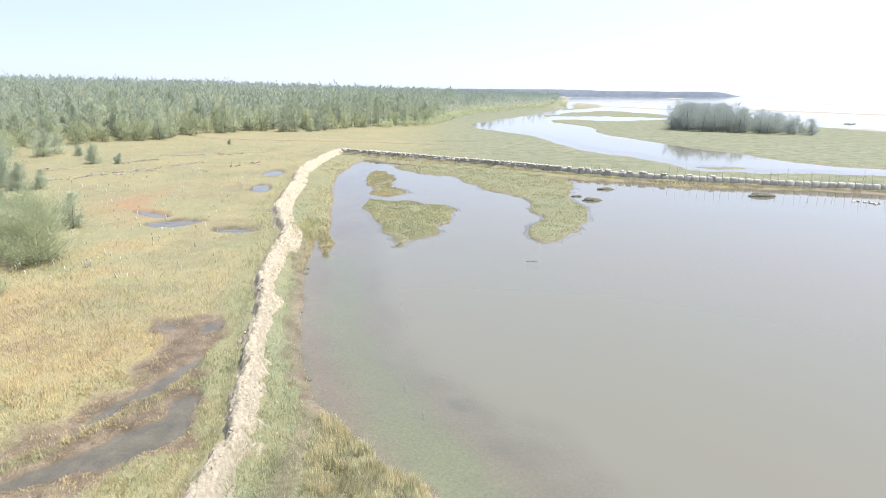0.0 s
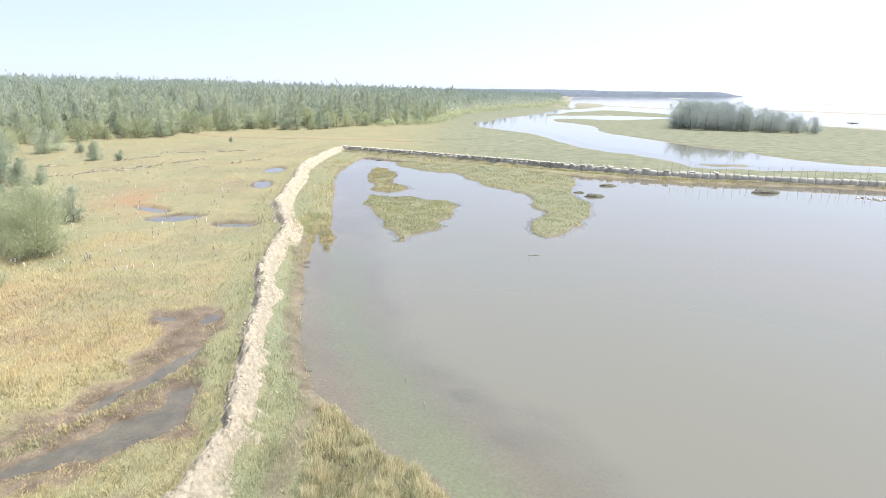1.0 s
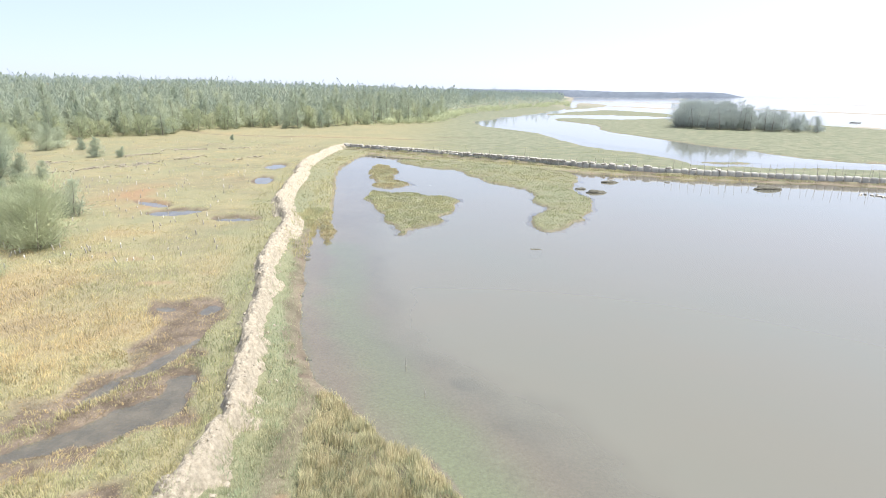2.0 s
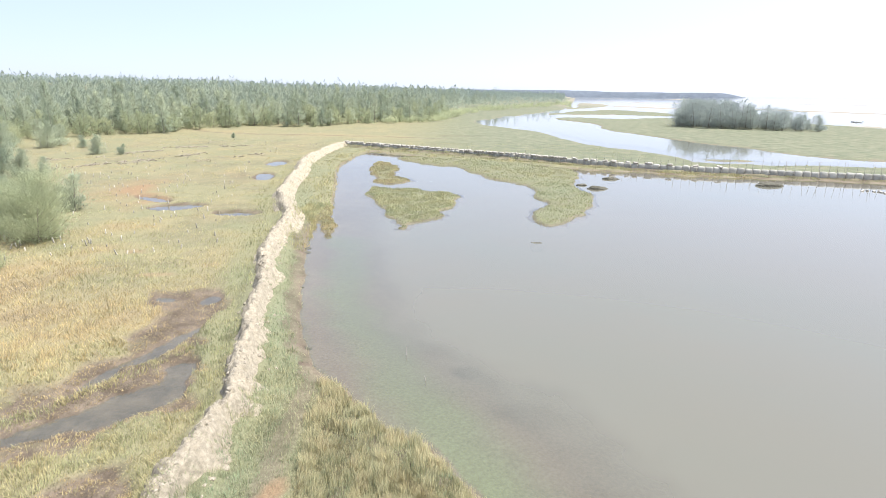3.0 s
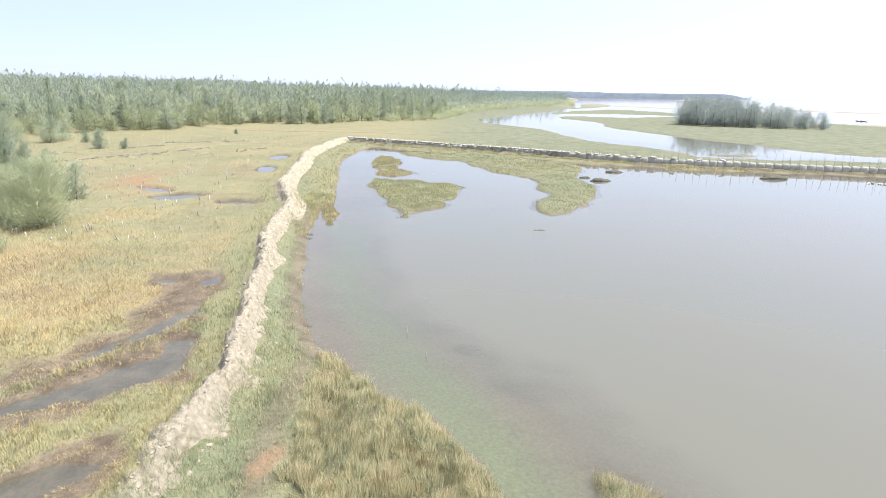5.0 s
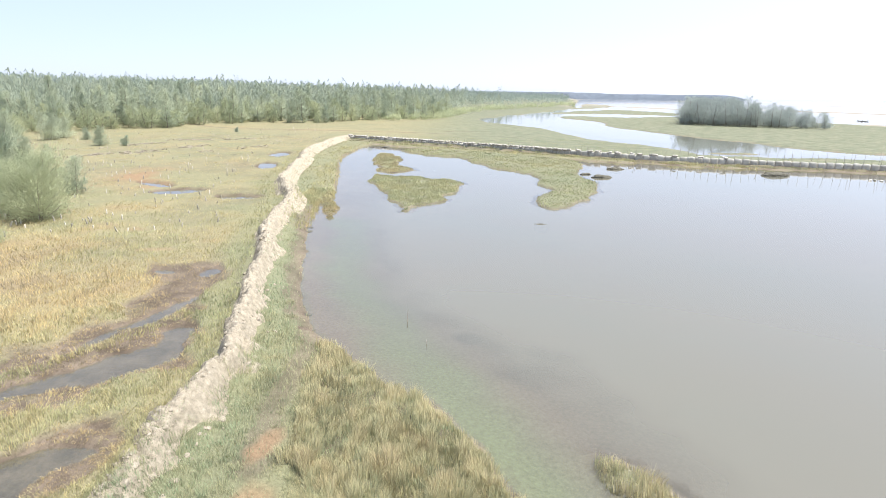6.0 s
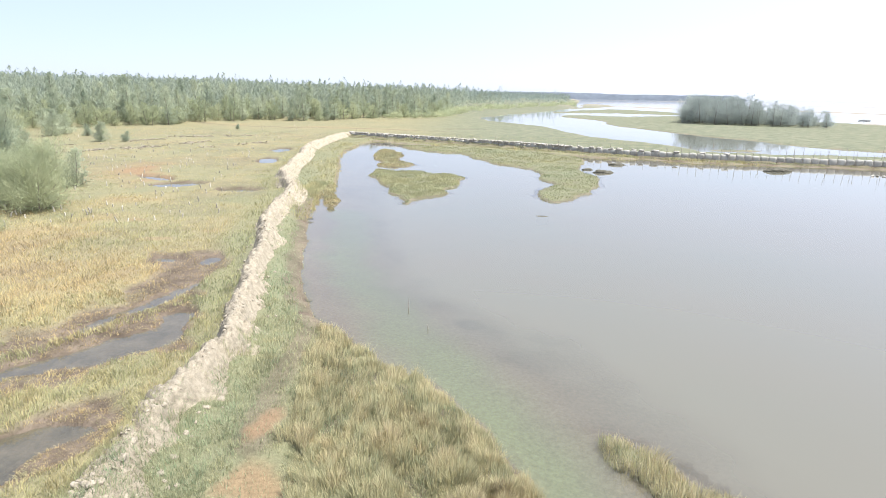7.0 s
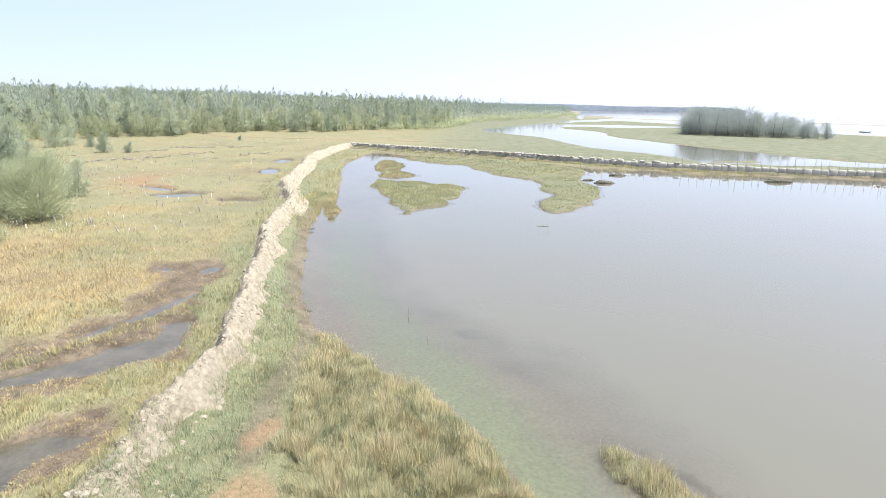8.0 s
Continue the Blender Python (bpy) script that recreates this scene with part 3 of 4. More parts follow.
    mud = np.maximum(mud, 0.7 * step(-0.9, -0.45, g["pond"] + 0.3 * g["small"]) * step(15, 19, y) * step(50, 44, y) * (g["isle"] < -0.5))
    weed = 0.85 * step(2.4, 0.2, band) * (g["pond"] > 0.3)
    sand = np.clip(np.maximum(step(-3, 1, g["sand"]), 0.75 * step(330, 700, g["r"]) * (g["sea"] > -8) * (g["z"] > 0)), 0, 1)
    extra = {"bed": bed, "mud": mud * (1 - bed) + 0.6 * step(-0.1, 0.3, g["meadow"]) * (1 - mud) * (1 - bed), "rust": np.clip((0.5 + 0.15 * (g["r"] < 20)) * step(-0.1, 0.6, g["rust"]) + 0.3 * step(0.2, 0.7, fbm(x, y, 7, 4, 81)) * (y > 26) * (y < 66) * (g["u"] < -3) * (x > -45), 0, 1) * (1 - bed), "weed": weed, "sand": sand, "murk": np.maximum(np.clip(murk + 0.6 * (g["mound"] > 0), 0, 1) * (g["pond"] > 0.4), 0.35 * step(-0.1, 0.3, g["meadow"]) * (1 - bed)),
             "lush": 0.9 * np.clip(np.maximum(0.3 * step(-0.6, 0.0, g["isle"]) * (g["pond"] > -0.6) * (g["mound"] <= 0) * (inside(x, y, ISLANDS[1]) < -1), np.maximum(step(-1.5, 1.0, g["bar"]), (g["wall"] < -1.0) * step(-18, 16, x + 6 * g["broad"]))), 0, 1) * (g["sand"] < -1) * (1 - bed)}
    extra["tone"] = sward_tone(x, y, g)
    extra = {k: np.concatenate([v, [0]]) for k, v in extra.items()}
    me = smooth(mesh_of("ground", verts, [quads, fan], extra))
    tagged(part("ground", me, SOIL), "muddy salt-marsh ground with reddish soil, puddles and pond bed", "ground", kind="structure")


def build_water():
    radii = np.concatenate([[3.0, 6.0], 7.5 * 1.019 ** np.arange(0, 200), [340, 400, 500, 620, 800, 1200, 1900, 3000, 4790.0]])
    turn = np.concatenate([np.radians(np.linspace(-44, 44, 240)), np.radians(np.linspace(44, 316, 50))[1:-1]])
    x, y = np.outer(radii, np.sin(turn)).ravel(), np.outer(radii, np.cos(turn)).ravel()
    n = len(turn)
    i = np.arange(len(radii) - 1)[:, None] * n + np.arange(n)[None]
    j = np.arange(len(radii) - 1)[:, None] * n + (np.arange(n)[None] + 1) % n
    quads = np.stack([i, i + n, j + n, j], -1).reshape(-1, 4)
    fan = np.stack([np.full(n, len(x)), np.arange(n), (np.arange(n) + 1) % n], -1)
    verts = np.concatenate([np.stack([x, y, 0 * x], -1), [[0, 0, 0]]])
    depth = np.concatenate([np.clip(-plan(x, y)["z"], 0, 2), [0]])
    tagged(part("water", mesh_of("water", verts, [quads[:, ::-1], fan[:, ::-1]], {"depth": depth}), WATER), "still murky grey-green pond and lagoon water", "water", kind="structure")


def spaced(path, first, grow, least):
    """Lengths along a path whose steps grow with the distance from the origin."""
    size = np.concatenate([[0], np.cumsum(np.hypot(*np.diff(path, axis=0).T))])
    out, s = [], first
    while s < size[-1]:
        out.append(s)
        px, py = np.interp(s, size, path[:, 0]), np.interp(s, size, path[:, 1])
        s += max(least, grow * math.hypot(px, py))
    return np.array(out), size


def on_path(path, size, s):
    """Places and unit ways at lengths along a path."""
    x, y = np.interp(s, size, path[:, 0]), np.interp(s, size, path[:, 1])
    e = 0.4
    dx = np.interp(s + e, size, path[:, 0]) - np.interp(s - e, size, path[:, 0])
    dy = np.interp(s + e, size, path[:, 1]) - np.interp(s - e, size, path[:, 1])
    k = np.maximum(np.hypot(dx, dy), 1e-6)
    return x, y, dx / k, dy / k


def clods(x, y, size, seed):
    """Rounded lumps of about that size, 0 to 1."""
    x, y = x / size, y / size
    ix, iy = np.floor(x), np.floor(y)
    best = np.full(np.shape(x), 9.0)
    for a in (-1, 0, 1):
        for b in (-1, 0, 1):
            px, py = ix + a + lattice(ix + a, iy + b, seed), iy + b + lattice(ix + a, iy + b, seed + 1)
            best = np.minimum(best, np.hypot(x - px, y - py) / (0.55 + 0.5 * lattice(ix + a, iy + b, seed + 2)))
    return np.sqrt(np.clip(1 - best ** 2, 0, 1))


def bund_height(ss, uu, X, Y):
    wob = 0.2 * fbm(ss, 0 * ss, 2.6, 3, 91) + 0.2 * fbm(ss, uu, 0.8, 3, 92)
    v = (uu - wob) / np.interp(Y, [9, 17, 22, 30, 40, 60], [0.72, 0.72, 0.66, 0.76, 0.98, 1.05])
    body = np.where(v < 0, np.exp(-(np.abs(v) / 0.6) ** 2.6), np.exp(-(np.abs(v) / 0.62) ** 2.0))
    near = step(6.0, 13.0, Y)
    top = (0.34 + 0.26 * near) * (1 + 0.22 * fbm(ss, 0 * ss, 2.2, 3, 93))
    lumps = 0.12 * clods(X, Y, 0.62, 301) + 0.09 * clods(X, Y, 0.24, 311) + 0.09 * clods(X, Y, 0.12, 321) + 0.09 * fbm(X, Y, 0.35, 4, 95)
    Z = 0.27 + top * body + lumps * (0.5 + 0.5 * near) * np.clip(body * 1.4, 0, 1)
    return np.where(body < 0.03, 0.1, Z)


def build_bund():
    s, size = spaced(BUND, 38.0, 0.0032, 0.045)
    x, y, dx, dy = on_path(BUND, size, s)
    u = np.linspace(-1.1, 1.2, 72)
    ss, uu = np.meshgrid(s, u, indexing="ij")
    X, Y = x[:, None] + dy[:, None] * uu, y[:, None] - dx[:, None] * uu
    Z = bund_height(ss, uu, X, Y)
    rows, cols = X.shape
    i = np.arange(rows - 1)[:, None] * cols + np.arange(cols - 1)[None]
    quads = np.stack([i, i + 1, i + cols + 1, i + cols], -1).reshape(-1, 4)
    me = smooth(mesh_of("earth_embankment", np.stack([X, Y, Z], -1).reshape(-1, 3), [quads[:, ::-1]]))
    bank = tagged(part("earth_embankment", me, CLAY), "low embankment of dug pale sandy clay clods", "embankment", kind="structure")
    r = np.random.default_rng(12)
    shapes = []
    for k in range(5):
        bm = bmesh.new()
        bmesh.ops.create_icosphere(bm, subdivisions=2, radius=1)
        for v in bm.verts:
            v.co *= 1 + 0.3 * noise.noise(v.co * 1.5 + Vector((k * 5.3, 0, 0))) + 0.12 * noise.noise(v.co * 3.7 + Vector((0, k * 3.1, 0)))
            v.co.z *= 0.7
        data = bpy.data.meshes.new("clod")
        bm.to_mesh(data)
        bm.free()
        data.materials.append(CLOD)
        shapes.append(data)
    where = np.interp(9 + 40 * r.uniform(0, 1, 300) ** 1.9, y, s)
    off = np.where(r.uniform(0, 1, 300) < 0.3, r.normal(0.7, 0.25, 300), r.normal(0.05, 0.33, 300))
    px, py, ex, ey = on_path(BUND, size, where)
    px, py = px + ey * off, py - ex * off
    pz = np.maximum(bund_height(where, off, px, py), plan(px, py)["z"])
    for cx, cy, cz in zip(px, py, pz):
        ob = new("clod", shapes[r.integers(0, 5)])
        ob.parent = bank
        k = 0.03 + 0.08 * r.uniform() ** 2.4
        ob.matrix_basis = Matrix.LocRotScale((cx, cy, cz - 0.1 * k), Euler((r.uniform(0, 0.6), r.uniform(0, 0.6), r.uniform(0, 6))), (k, k, k))


build_ground()
build_water()
build_bund()


# ---------------------------------------------------------------- grass
def build_grass(name, label, x, y, z, high, wide, tone, bend=0.35, gather=0.1):
    """Tapered bent blades, in spreading tufts where they stand near; each blade is an island."""
    n = len(x)
    close = np.hypot(x, y) < 26
    cell = np.where(close, 0.34, 1.1)
    ix, iy = np.floor(x / cell + 0.4 * fbm(x, y, 1.0, 2, 205)), np.floor(y / cell + 0.4 * fbm(x, y, 1.0, 2, 206))
    ox, oy = x / cell - ix - lattice(ix, iy, 201), y / cell - iy - lattice(ix, iy, 202)
    pull = np.where(close, gather, 0.0) * cell
    x, y = x - pull * ox, y - pull * oy
    tone = np.clip(tone + np.where(close, 0.2, 0.08) * (lattice(ix, iy, 203) - 0.5), 0, 1)
    high = high * (0.6 + 0.8 * lattice(ix, iy, 204) * (1.1 - 0.5 * np.hypot(ox, oy)))
    a = rng.uniform(0, 2 * np.pi, n)
    sx, sy = np.cos(a), np.sin(a)
    b = rng.uniform(0, 2 * np.pi, n)
    k = bend * rng.uniform(0.2, 1.3, n)
    sway = 3.0 * fbm(x, y, 0.9, 3, 207)                     # neighbours lean together
    lx, ly = np.cos(b) * k + 0.3 * ox + 0.35 * bend * np.cos(sway), np.sin(b) * k + 0.3 * oy + 0.35 * bend * np.sin(sway)
    w = wide * rng.uniform(0.6, 1.3, n)
    h = high * rng.uniform(0.6, 1.25, n)
    base = np.stack([x, y, z - 0.03], -1)
    side = np.stack([sx * w / 2, sy * w / 2, 0 * w], -1)
    mid = base + np.stack([lx * h * 0.35, ly * h * 0.35, h * 0.6], -1)
    tip = base + np.stack([lx * h, ly * h, h * (1 - 0.25 * k)], -1)
    full = np.stack([base - side, base + side, mid + side * 0.75, mid - side * 0.75, tip], 1)[close].reshape(-1, 3)
    plain = np.stack([base - side, base + side, tip], 1)[~close].reshape(-1, 3)
    o, p = 5 * np.arange(close.sum())[:, None], len(full) + 3 * np.arange((~close).sum())[:, None]
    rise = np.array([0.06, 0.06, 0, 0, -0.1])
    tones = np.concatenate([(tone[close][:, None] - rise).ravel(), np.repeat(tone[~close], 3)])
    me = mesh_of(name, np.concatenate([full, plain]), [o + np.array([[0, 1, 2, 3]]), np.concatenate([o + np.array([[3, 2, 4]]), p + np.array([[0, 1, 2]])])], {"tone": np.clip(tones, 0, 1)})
    tagged(part(name, me, TALL_GRASS if name in ("cordgrass_meadow", "embankment_grass") else GRASS), label, "grass", kind="stuff")


def scatter(n, near, far, spread=46):
    t, r = np.radians(rng.uniform(-spread, spread, n)), near * (far / near) ** rng.uniform(0, 1, n)
    return r * np.sin(t), r * np.cos(t)


def all_grass():
    near, far, thick = scatter(GRASS_COUNT, 7.5, 30), scatter(int(GRASS_COUNT * 1.2), 30, 260), scatter(200000, 7.5, 20, 27)
    keep = inside(*thick, MEADOW) > -0.05
    thick = thick[0][keep], thick[1][keep]
    extra = []
    for ring in ISLANDS[:4]:
        (x0, y0), (x1, y1) = ring.min(0) - 0.6, ring.max(0) + 0.6
        px, py = rng.uniform(x0, x1, 30000), rng.uniform(y0, y1, 30000)
        keep = inside(px, py, ring) > -0.8
        extra.append((px[keep], py[keep]))
    run = np.concatenate([[0], np.cumsum(np.hypot(*np.diff(WALL, axis=0).T))])
    wx, wy, wdx, wdy = on_path(WALL, run, rng.uniform(0, run[-1], 26000))
    aside = rng.uniform(-1.2, 2.4, 26000)
    extra.append((wx + wdy * aside, wy - wdx * aside))
    x = np.concatenate([near[0], far[0], thick[0], *(e[0] for e in extra)])
    y = np.concatenate([near[1], far[1], thick[1], *(e[1] for e in extra)])
    g = plan(x, y)
    keep = (g["z"] > -0.03) & (g["wood"] < 6)
    x, y = x[keep], y[keep]
    g = {k: v[keep] for k, v in g.items()}
    r, u = g["r"], g["u"]
    wide = np.maximum(0.012, np.where(r < 26, 0.0009, 0.001) * r)
    tuft = fbm(x, y, 0.55, 3, 101) * (r < 40) + fbm(x, y, 1.4, 3, 102) * (r >= 40)
    broad, sward = g["broad"], sward_tone(x, y, g)
    pick = rng.uniform(0, 1, len(x))
    z = g["z"]
    trail = away(x + 0.25 * tuft, y, rounded([(-5.3, 21.5), (-4.9, 19.0), (-4.75, 16.2), (-4.9, 13.8), (-4.5, 11.5)], closed=False))[0]
    z = np.where(np.abs(u) < 1.1, np.maximum(z, bund_height(g["along"], u, x, y) - 0.02), z)
    over = (y < 15) & (pick < 0.95 * step(14, 9.5, y) + 0.4 * tuft)
    bare = ((trail < 0.3) & (pick > 0.25)) | (g["wet"] > -0.12) & (g["levee"] > 0.4) | ((g["rust"] > 0.1 + 0.4 * tuft) & (pick > 0.12)) | ((u > -0.62 + 0.3 * tuft) & (u < 0.42 - 0.4 * tuft) & ~over)

    def emit(name, label, mask, high, tone, bend=0.35, gather=0.1):
        m = mask & ~bare
        t = np.clip(tone + rng.normal(0, 0.06, len(x)), 0, 1)
        build_grass(name, label, x[m], y[m], z[m], (high * np.ones(len(x)))[m], wide[m], t[m], bend, gather)

    east, west = (u >= -0.1) & (u < 60) & (g["wall"] > -0.3), (u < -0.1)
    dry_land = z > 0.02
    mound = np.zeros(len(x))
    for cx, cy, rx, ry in ISLETS:
        mound = np.maximum(mound, step(-0.4, 0.0, blot(x, y, cx, cy, rx, ry)))
    isle = (g["isle"] > -0.45) & (g["pond"] > -0.6)
    scrubby = np.maximum(inside(x, y, ISLANDS[1]) > -1, inside(x, y, ISLANDS[3]) > -1) * 1.0
    meadow = (g["meadow"] > -0.05) & ~isle
    clump = isle & (r < 20)
    emit("cordgrass_meadow", "dense straw and olive cordgrass growing at the pond edge", (meadow | clump) & (pick < 0.95 + 0.6 * tuft), 0.34 + 0.13 * tuft, 0.43 + 0.16 * tuft + 0.12 * broad + rng.normal(0, 0.09, len(x)), 0.26, 0.06)
    scrub = east & ~meadow & ~isle & (g["wall"] > 1.5) & (y > 36) & (g["pond"] > -2.4 - 1.2 * broad) & (g["pond"] < 0.5)
    emit("shore_scrub", "olive-brown scrubby marsh plants along the pond shore", scrub & (pick < 0.7 + 0.5 * tuft), 0.34 + 0.15 * tuft, 0.4 + 0.12 * tuft + 0.15 * step(0.15, 0.03, z), 0.5)
    bench = east & ~meadow & ~isle & ~scrub & (g["wall"] > 1.5) & (z > 0.05 - 0.06 * (pick < 0.35)) & ((g["pond"] < -0.55 + 0.45 * tuft) | (y > 48) | (y < 17) | (pick < 0.08))
    fresh = step(4.2, 1.6, u)
    emit("embankment_grass", "short fresh green grass on the embankment's pond side", bench & (pick < 0.4 + 0.5 * fresh + 0.4 * tuft), 0.13 + 0.07 * fresh + 0.04 * broad, sward + 0.06 * tuft + 0.2 * step(0.16, 0.04, z), 0.5)
    emit("islet_grass", "olive-green marsh grass on low islets in the pond", isle & ~clump & (mound < 0.02) & (pick < 0.7 + 0.4 * step(0.0, 0.1, z)), 0.1 + 0.07 * step(-0.02, 0.1, z) + 0.07 * tuft, np.where((pick < 0.12 * step(0.1, 0.0, z) + 0.25 * scrubby), 0.9, 0.3 + 0.08 * tuft + 0.1 * broad + 0.2 * scrubby), 0.4)
    field = west & (g["sea"] < 0) & (g["wall"] > -60) & dry_land
    strip = field & (u > -2.6 + 1.3 * step(18, 14, y) + 0.5 * broad) & (g["flat"] < 0.2)
    levee = field & (g["levee"] < 0.34)
    flat = (g["flat"] > -0.1) & ~levee
    emit("bank_grass", "olive grass strip along the embankment's foot", strip & ~flat & (pick < 0.8 + 0.4 * tuft), 0.22 + 0.06 * tuft, sward + 0.05 * tuft, 0.4)
    dry = np.maximum(step(46, 28, y + 0.3 * (x + 20)) * step(-8, -13, x), 0.5 * step(18, 14, y))
    near_dry = ((field & ~strip & ~flat) | levee) & (r < 52)
    emit("dry_field_grass", "dry straw-yellow marsh grass with reddish patches", near_dry & (pick < 0.75 + 0.3 * tuft + 0.2 * dry), 0.14 + 0.13 * dry + 0.05 * tuft, np.minimum(sward + 0.06 * tuft, 0.79), 0.6)
    emit("mudflat_grass", "sparse dying grass litter on wet mud", flat & dry_land & (pick < 0.95 + 0.5 * tuft), 0.12, 0.72 + 0.25 * tuft, 0.9)
    far_field = field & ~strip & (r >= 52) & (g["wall"] > -3)
    emit("far_field_grass", "short grazed yellow-green grass between stumps", far_field & (pick < 0.35 + 0.8 * tuft), 0.13 + 0.05 * tuft, np.minimum(sward + 0.08 * tuft, 0.75), 0.6)
    beyond = ((g["wall"] <= -0.9) | (g["bar"] > -0.5)) & (g["sand"] < -1) & ~isle & (r > 40) & ~far_field & ~strip & dry_land
    emit("lagoon_marsh_grass", "flat olive salt-marsh grass beside the lagoon channel", beyond & (r < 120) & (pick < 0.3 + 0.8 * tuft), 0.15, sward + 0.03 * tuft + 0.1 * step(0.14, 0.03, z), 0.4)
    berm = (np.abs(g["wall"]) < 1.9) & (g["wall"] > 0.45) & ~isle & dry_land
    emit("berm_grass", "thin olive grass on the muddy ledge below the sack wall", berm & (pick < 0.8 + 0.3 * tuft), 0.2 + 0.08 * tuft, np.where(pick < 0.15, 0.9, 0.26 + 0.15 * tuft), 0.4)


all_grass()


# ---------------------------------------------------------------- trees
def tube(path, radii, sides=6):
    """Corners and faces of a tapering tube."""
    path = np.array(path, float)
    a = np.linspace(0, 2 * np.pi, sides, endpoint=False)
    rings = []
    for k, (p, r) in enumerate(zip(path, radii)):
        d = path[min(k + 1, len(path) - 1)] - path[max(k - 1, 0)]
        d = d / np.linalg.norm(d)
        e = np.cross(d, (0.31, 0.95, 0.02))
        e /= np.linalg.norm(e)
        f = np.cross(d, e)
        rings.append(p + r * (np.cos(a)[:, None] * e + np.sin(a)[:, None] * f))
    v = np.concatenate(rings)
    i = np.arange(len(path) - 1)[:, None] * sides + np.arange(sides)[None]
    j = np.arange(len(path) - 1)[:, None] * sides + (np.arange(sides)[None] + 1) % sides
    return v, np.stack([i, j, j + sides, i + sides], -1).reshape(-1, 4)


def joined(pieces):
    verts, faces, at = [], [], 0
    for v, f in pieces:
        verts.append(v)
        faces.append(f + at)
        at += len(v)
    return np.concatenate(verts), np.concatenate(faces)


def sprigs(r, at, way, size, wide, out):
    """Thin drooping needle sprigs: a kite of four corners for each place, its front turned outwards. Also the normals of the crown's mass."""
    n = len(at)
    way = way / np.linalg.norm(way, axis=1, keepdims=True)
    out = out / np.maximum(np.linalg.norm(out, axis=1, keepdims=True), 1e-6)
    side = np.cross(way, r.normal(0, 1, (n, 3)))
    side /= np.maximum(np.linalg.norm(side, axis=1, keepdims=True), 1e-6)
    front = np.cross(side, way)
    side *= np.where((front * out).sum(1) < 0, -1.0, 1.0)[:, None]
    size, wide = size[:, None], wide[:, None]
    droop = np.array([0, 0, -1.0]) * size * 0.18
    v = np.stack([at - way * size * 0.1, at + way * size * 0.45 + side * wide / 2, at + way * size + droop, at + way * size * 0.45 - side * wide / 2], 1).reshape(-1, 3)
    mass = 0.75 * out + (0, 0, 0.4) + 0.15 * r.normal(0, 1, (n, 3))
    mass /= np.linalg.norm(mass, axis=1, keepdims=True)
    return v, 4 * np.arange(n)[:, None] + np.array([[0, 1, 2, 3]]), np.repeat(mass, 4, 0)


def crown_mesh(name, v, f, normals):
    me = smooth(mesh_of(name, v, [f]))
    me.attributes.new("mass", "FLOAT_VECTOR", "POINT").data.foreach_set("vector", np.asarray(normals, np.float32).ravel())
    return me


def casuarina(seed, height, width, limbs, per_limb, leaf, bare=0.1, spire=1.0, needles=None, stems=1, slim=(0.13, 0.22)):
    """A feathery casuarina: bent trunk, rising limbs, a ragged crown of needle sprigs."""
    r = np.random.default_rng(seed)
    wood, at, way, size, out = [], [], [], [], []
    for s in range(stems):
        a0 = r.uniform(0, 6.28)
        off = (stems > 1) * width * 0.16
        tall = height * (1 if s == 0 else r.uniform(0.6, 0.95))
        foot = np.array([math.cos(a0) * off, math.sin(a0) * off, -0.1])
        lean = np.array([math.cos(a0), math.sin(a0), 0]) * (0.04 + (stems > 1) * 0.12) * tall
        hs = np.linspace(0, 1, 7)
        trunk = foot + np.outer(hs ** 1.3, lean) + np.outer(hs, (0, 0, tall * 0.97)) + r.normal(0, 0.012 * tall, (7, 3)) * hs[:, None] * (1, 1, 0)
        thick = 0.011 * tall + 0.02
        wood.append(tube(trunk, thick * (1.05 - 0.95 * hs) + 0.006))
        for k in range(limbs):
            h = bare + (1 - bare) * ((k + r.uniform(0, 1)) / limbs) ** 1.15
            p0 = np.array([np.interp(h, hs, trunk[:, c]) for c in range(3)])
            reach = width / 2 * (1 - h) ** (0.75 * spire) * r.uniform(0.5, 1.15) + 0.04 * width * r.uniform(0.3, 1)
            a = r.uniform(0, 6.28)
            up = r.uniform(0.2, 0.75) + 0.7 * h
            d = np.array([math.cos(a), math.sin(a), up])
            p1 = p0 + d * reach
            p2 = p0 + d * reach * 0.55 + (0, 0, -0.05 * reach)
            if k % 2 == 0:
                wood.append(tube([p0, p2, p1], [thick * 0.32 * (1.1 - h), thick * 0.2 * (1.1 - h), 0.006], 3))
            t = r.uniform(0.15, 1.08, per_limb)
            q = p0 + np.outer(t, p1 - p0) + r.normal(0, 0.16 * reach + 0.03 * width, (per_limb, 3)) * (1, 1, 0.7)
            at.append(q)
            way.append(d * 0.8 + r.normal(0, 0.45, (per_limb, 3)) + (0, 0, 0.35 + 0.8 * h))
            size.append(leaf * r.uniform(0.55, 1.4, per_limb) * (1.0 - 0.35 * h))
            out.append(q - trunk[2] * (1, 1, 0.9))
    at, way, size, out = np.concatenate(at), np.concatenate(way), np.concatenate(size), np.concatenate(out)
    wv, wf = joined(wood)
    crown = sprigs(r, at, way, size, size * r.uniform(*slim, len(size)), out)
    trunk_me, crown_me = smooth(mesh_of("trunk", wv, [wf])), crown_mesh("crown", *crown)
    trunk_me.materials.append(BARK)
    crown_me.materials.append(needles)
    return trunk_me, crown_me


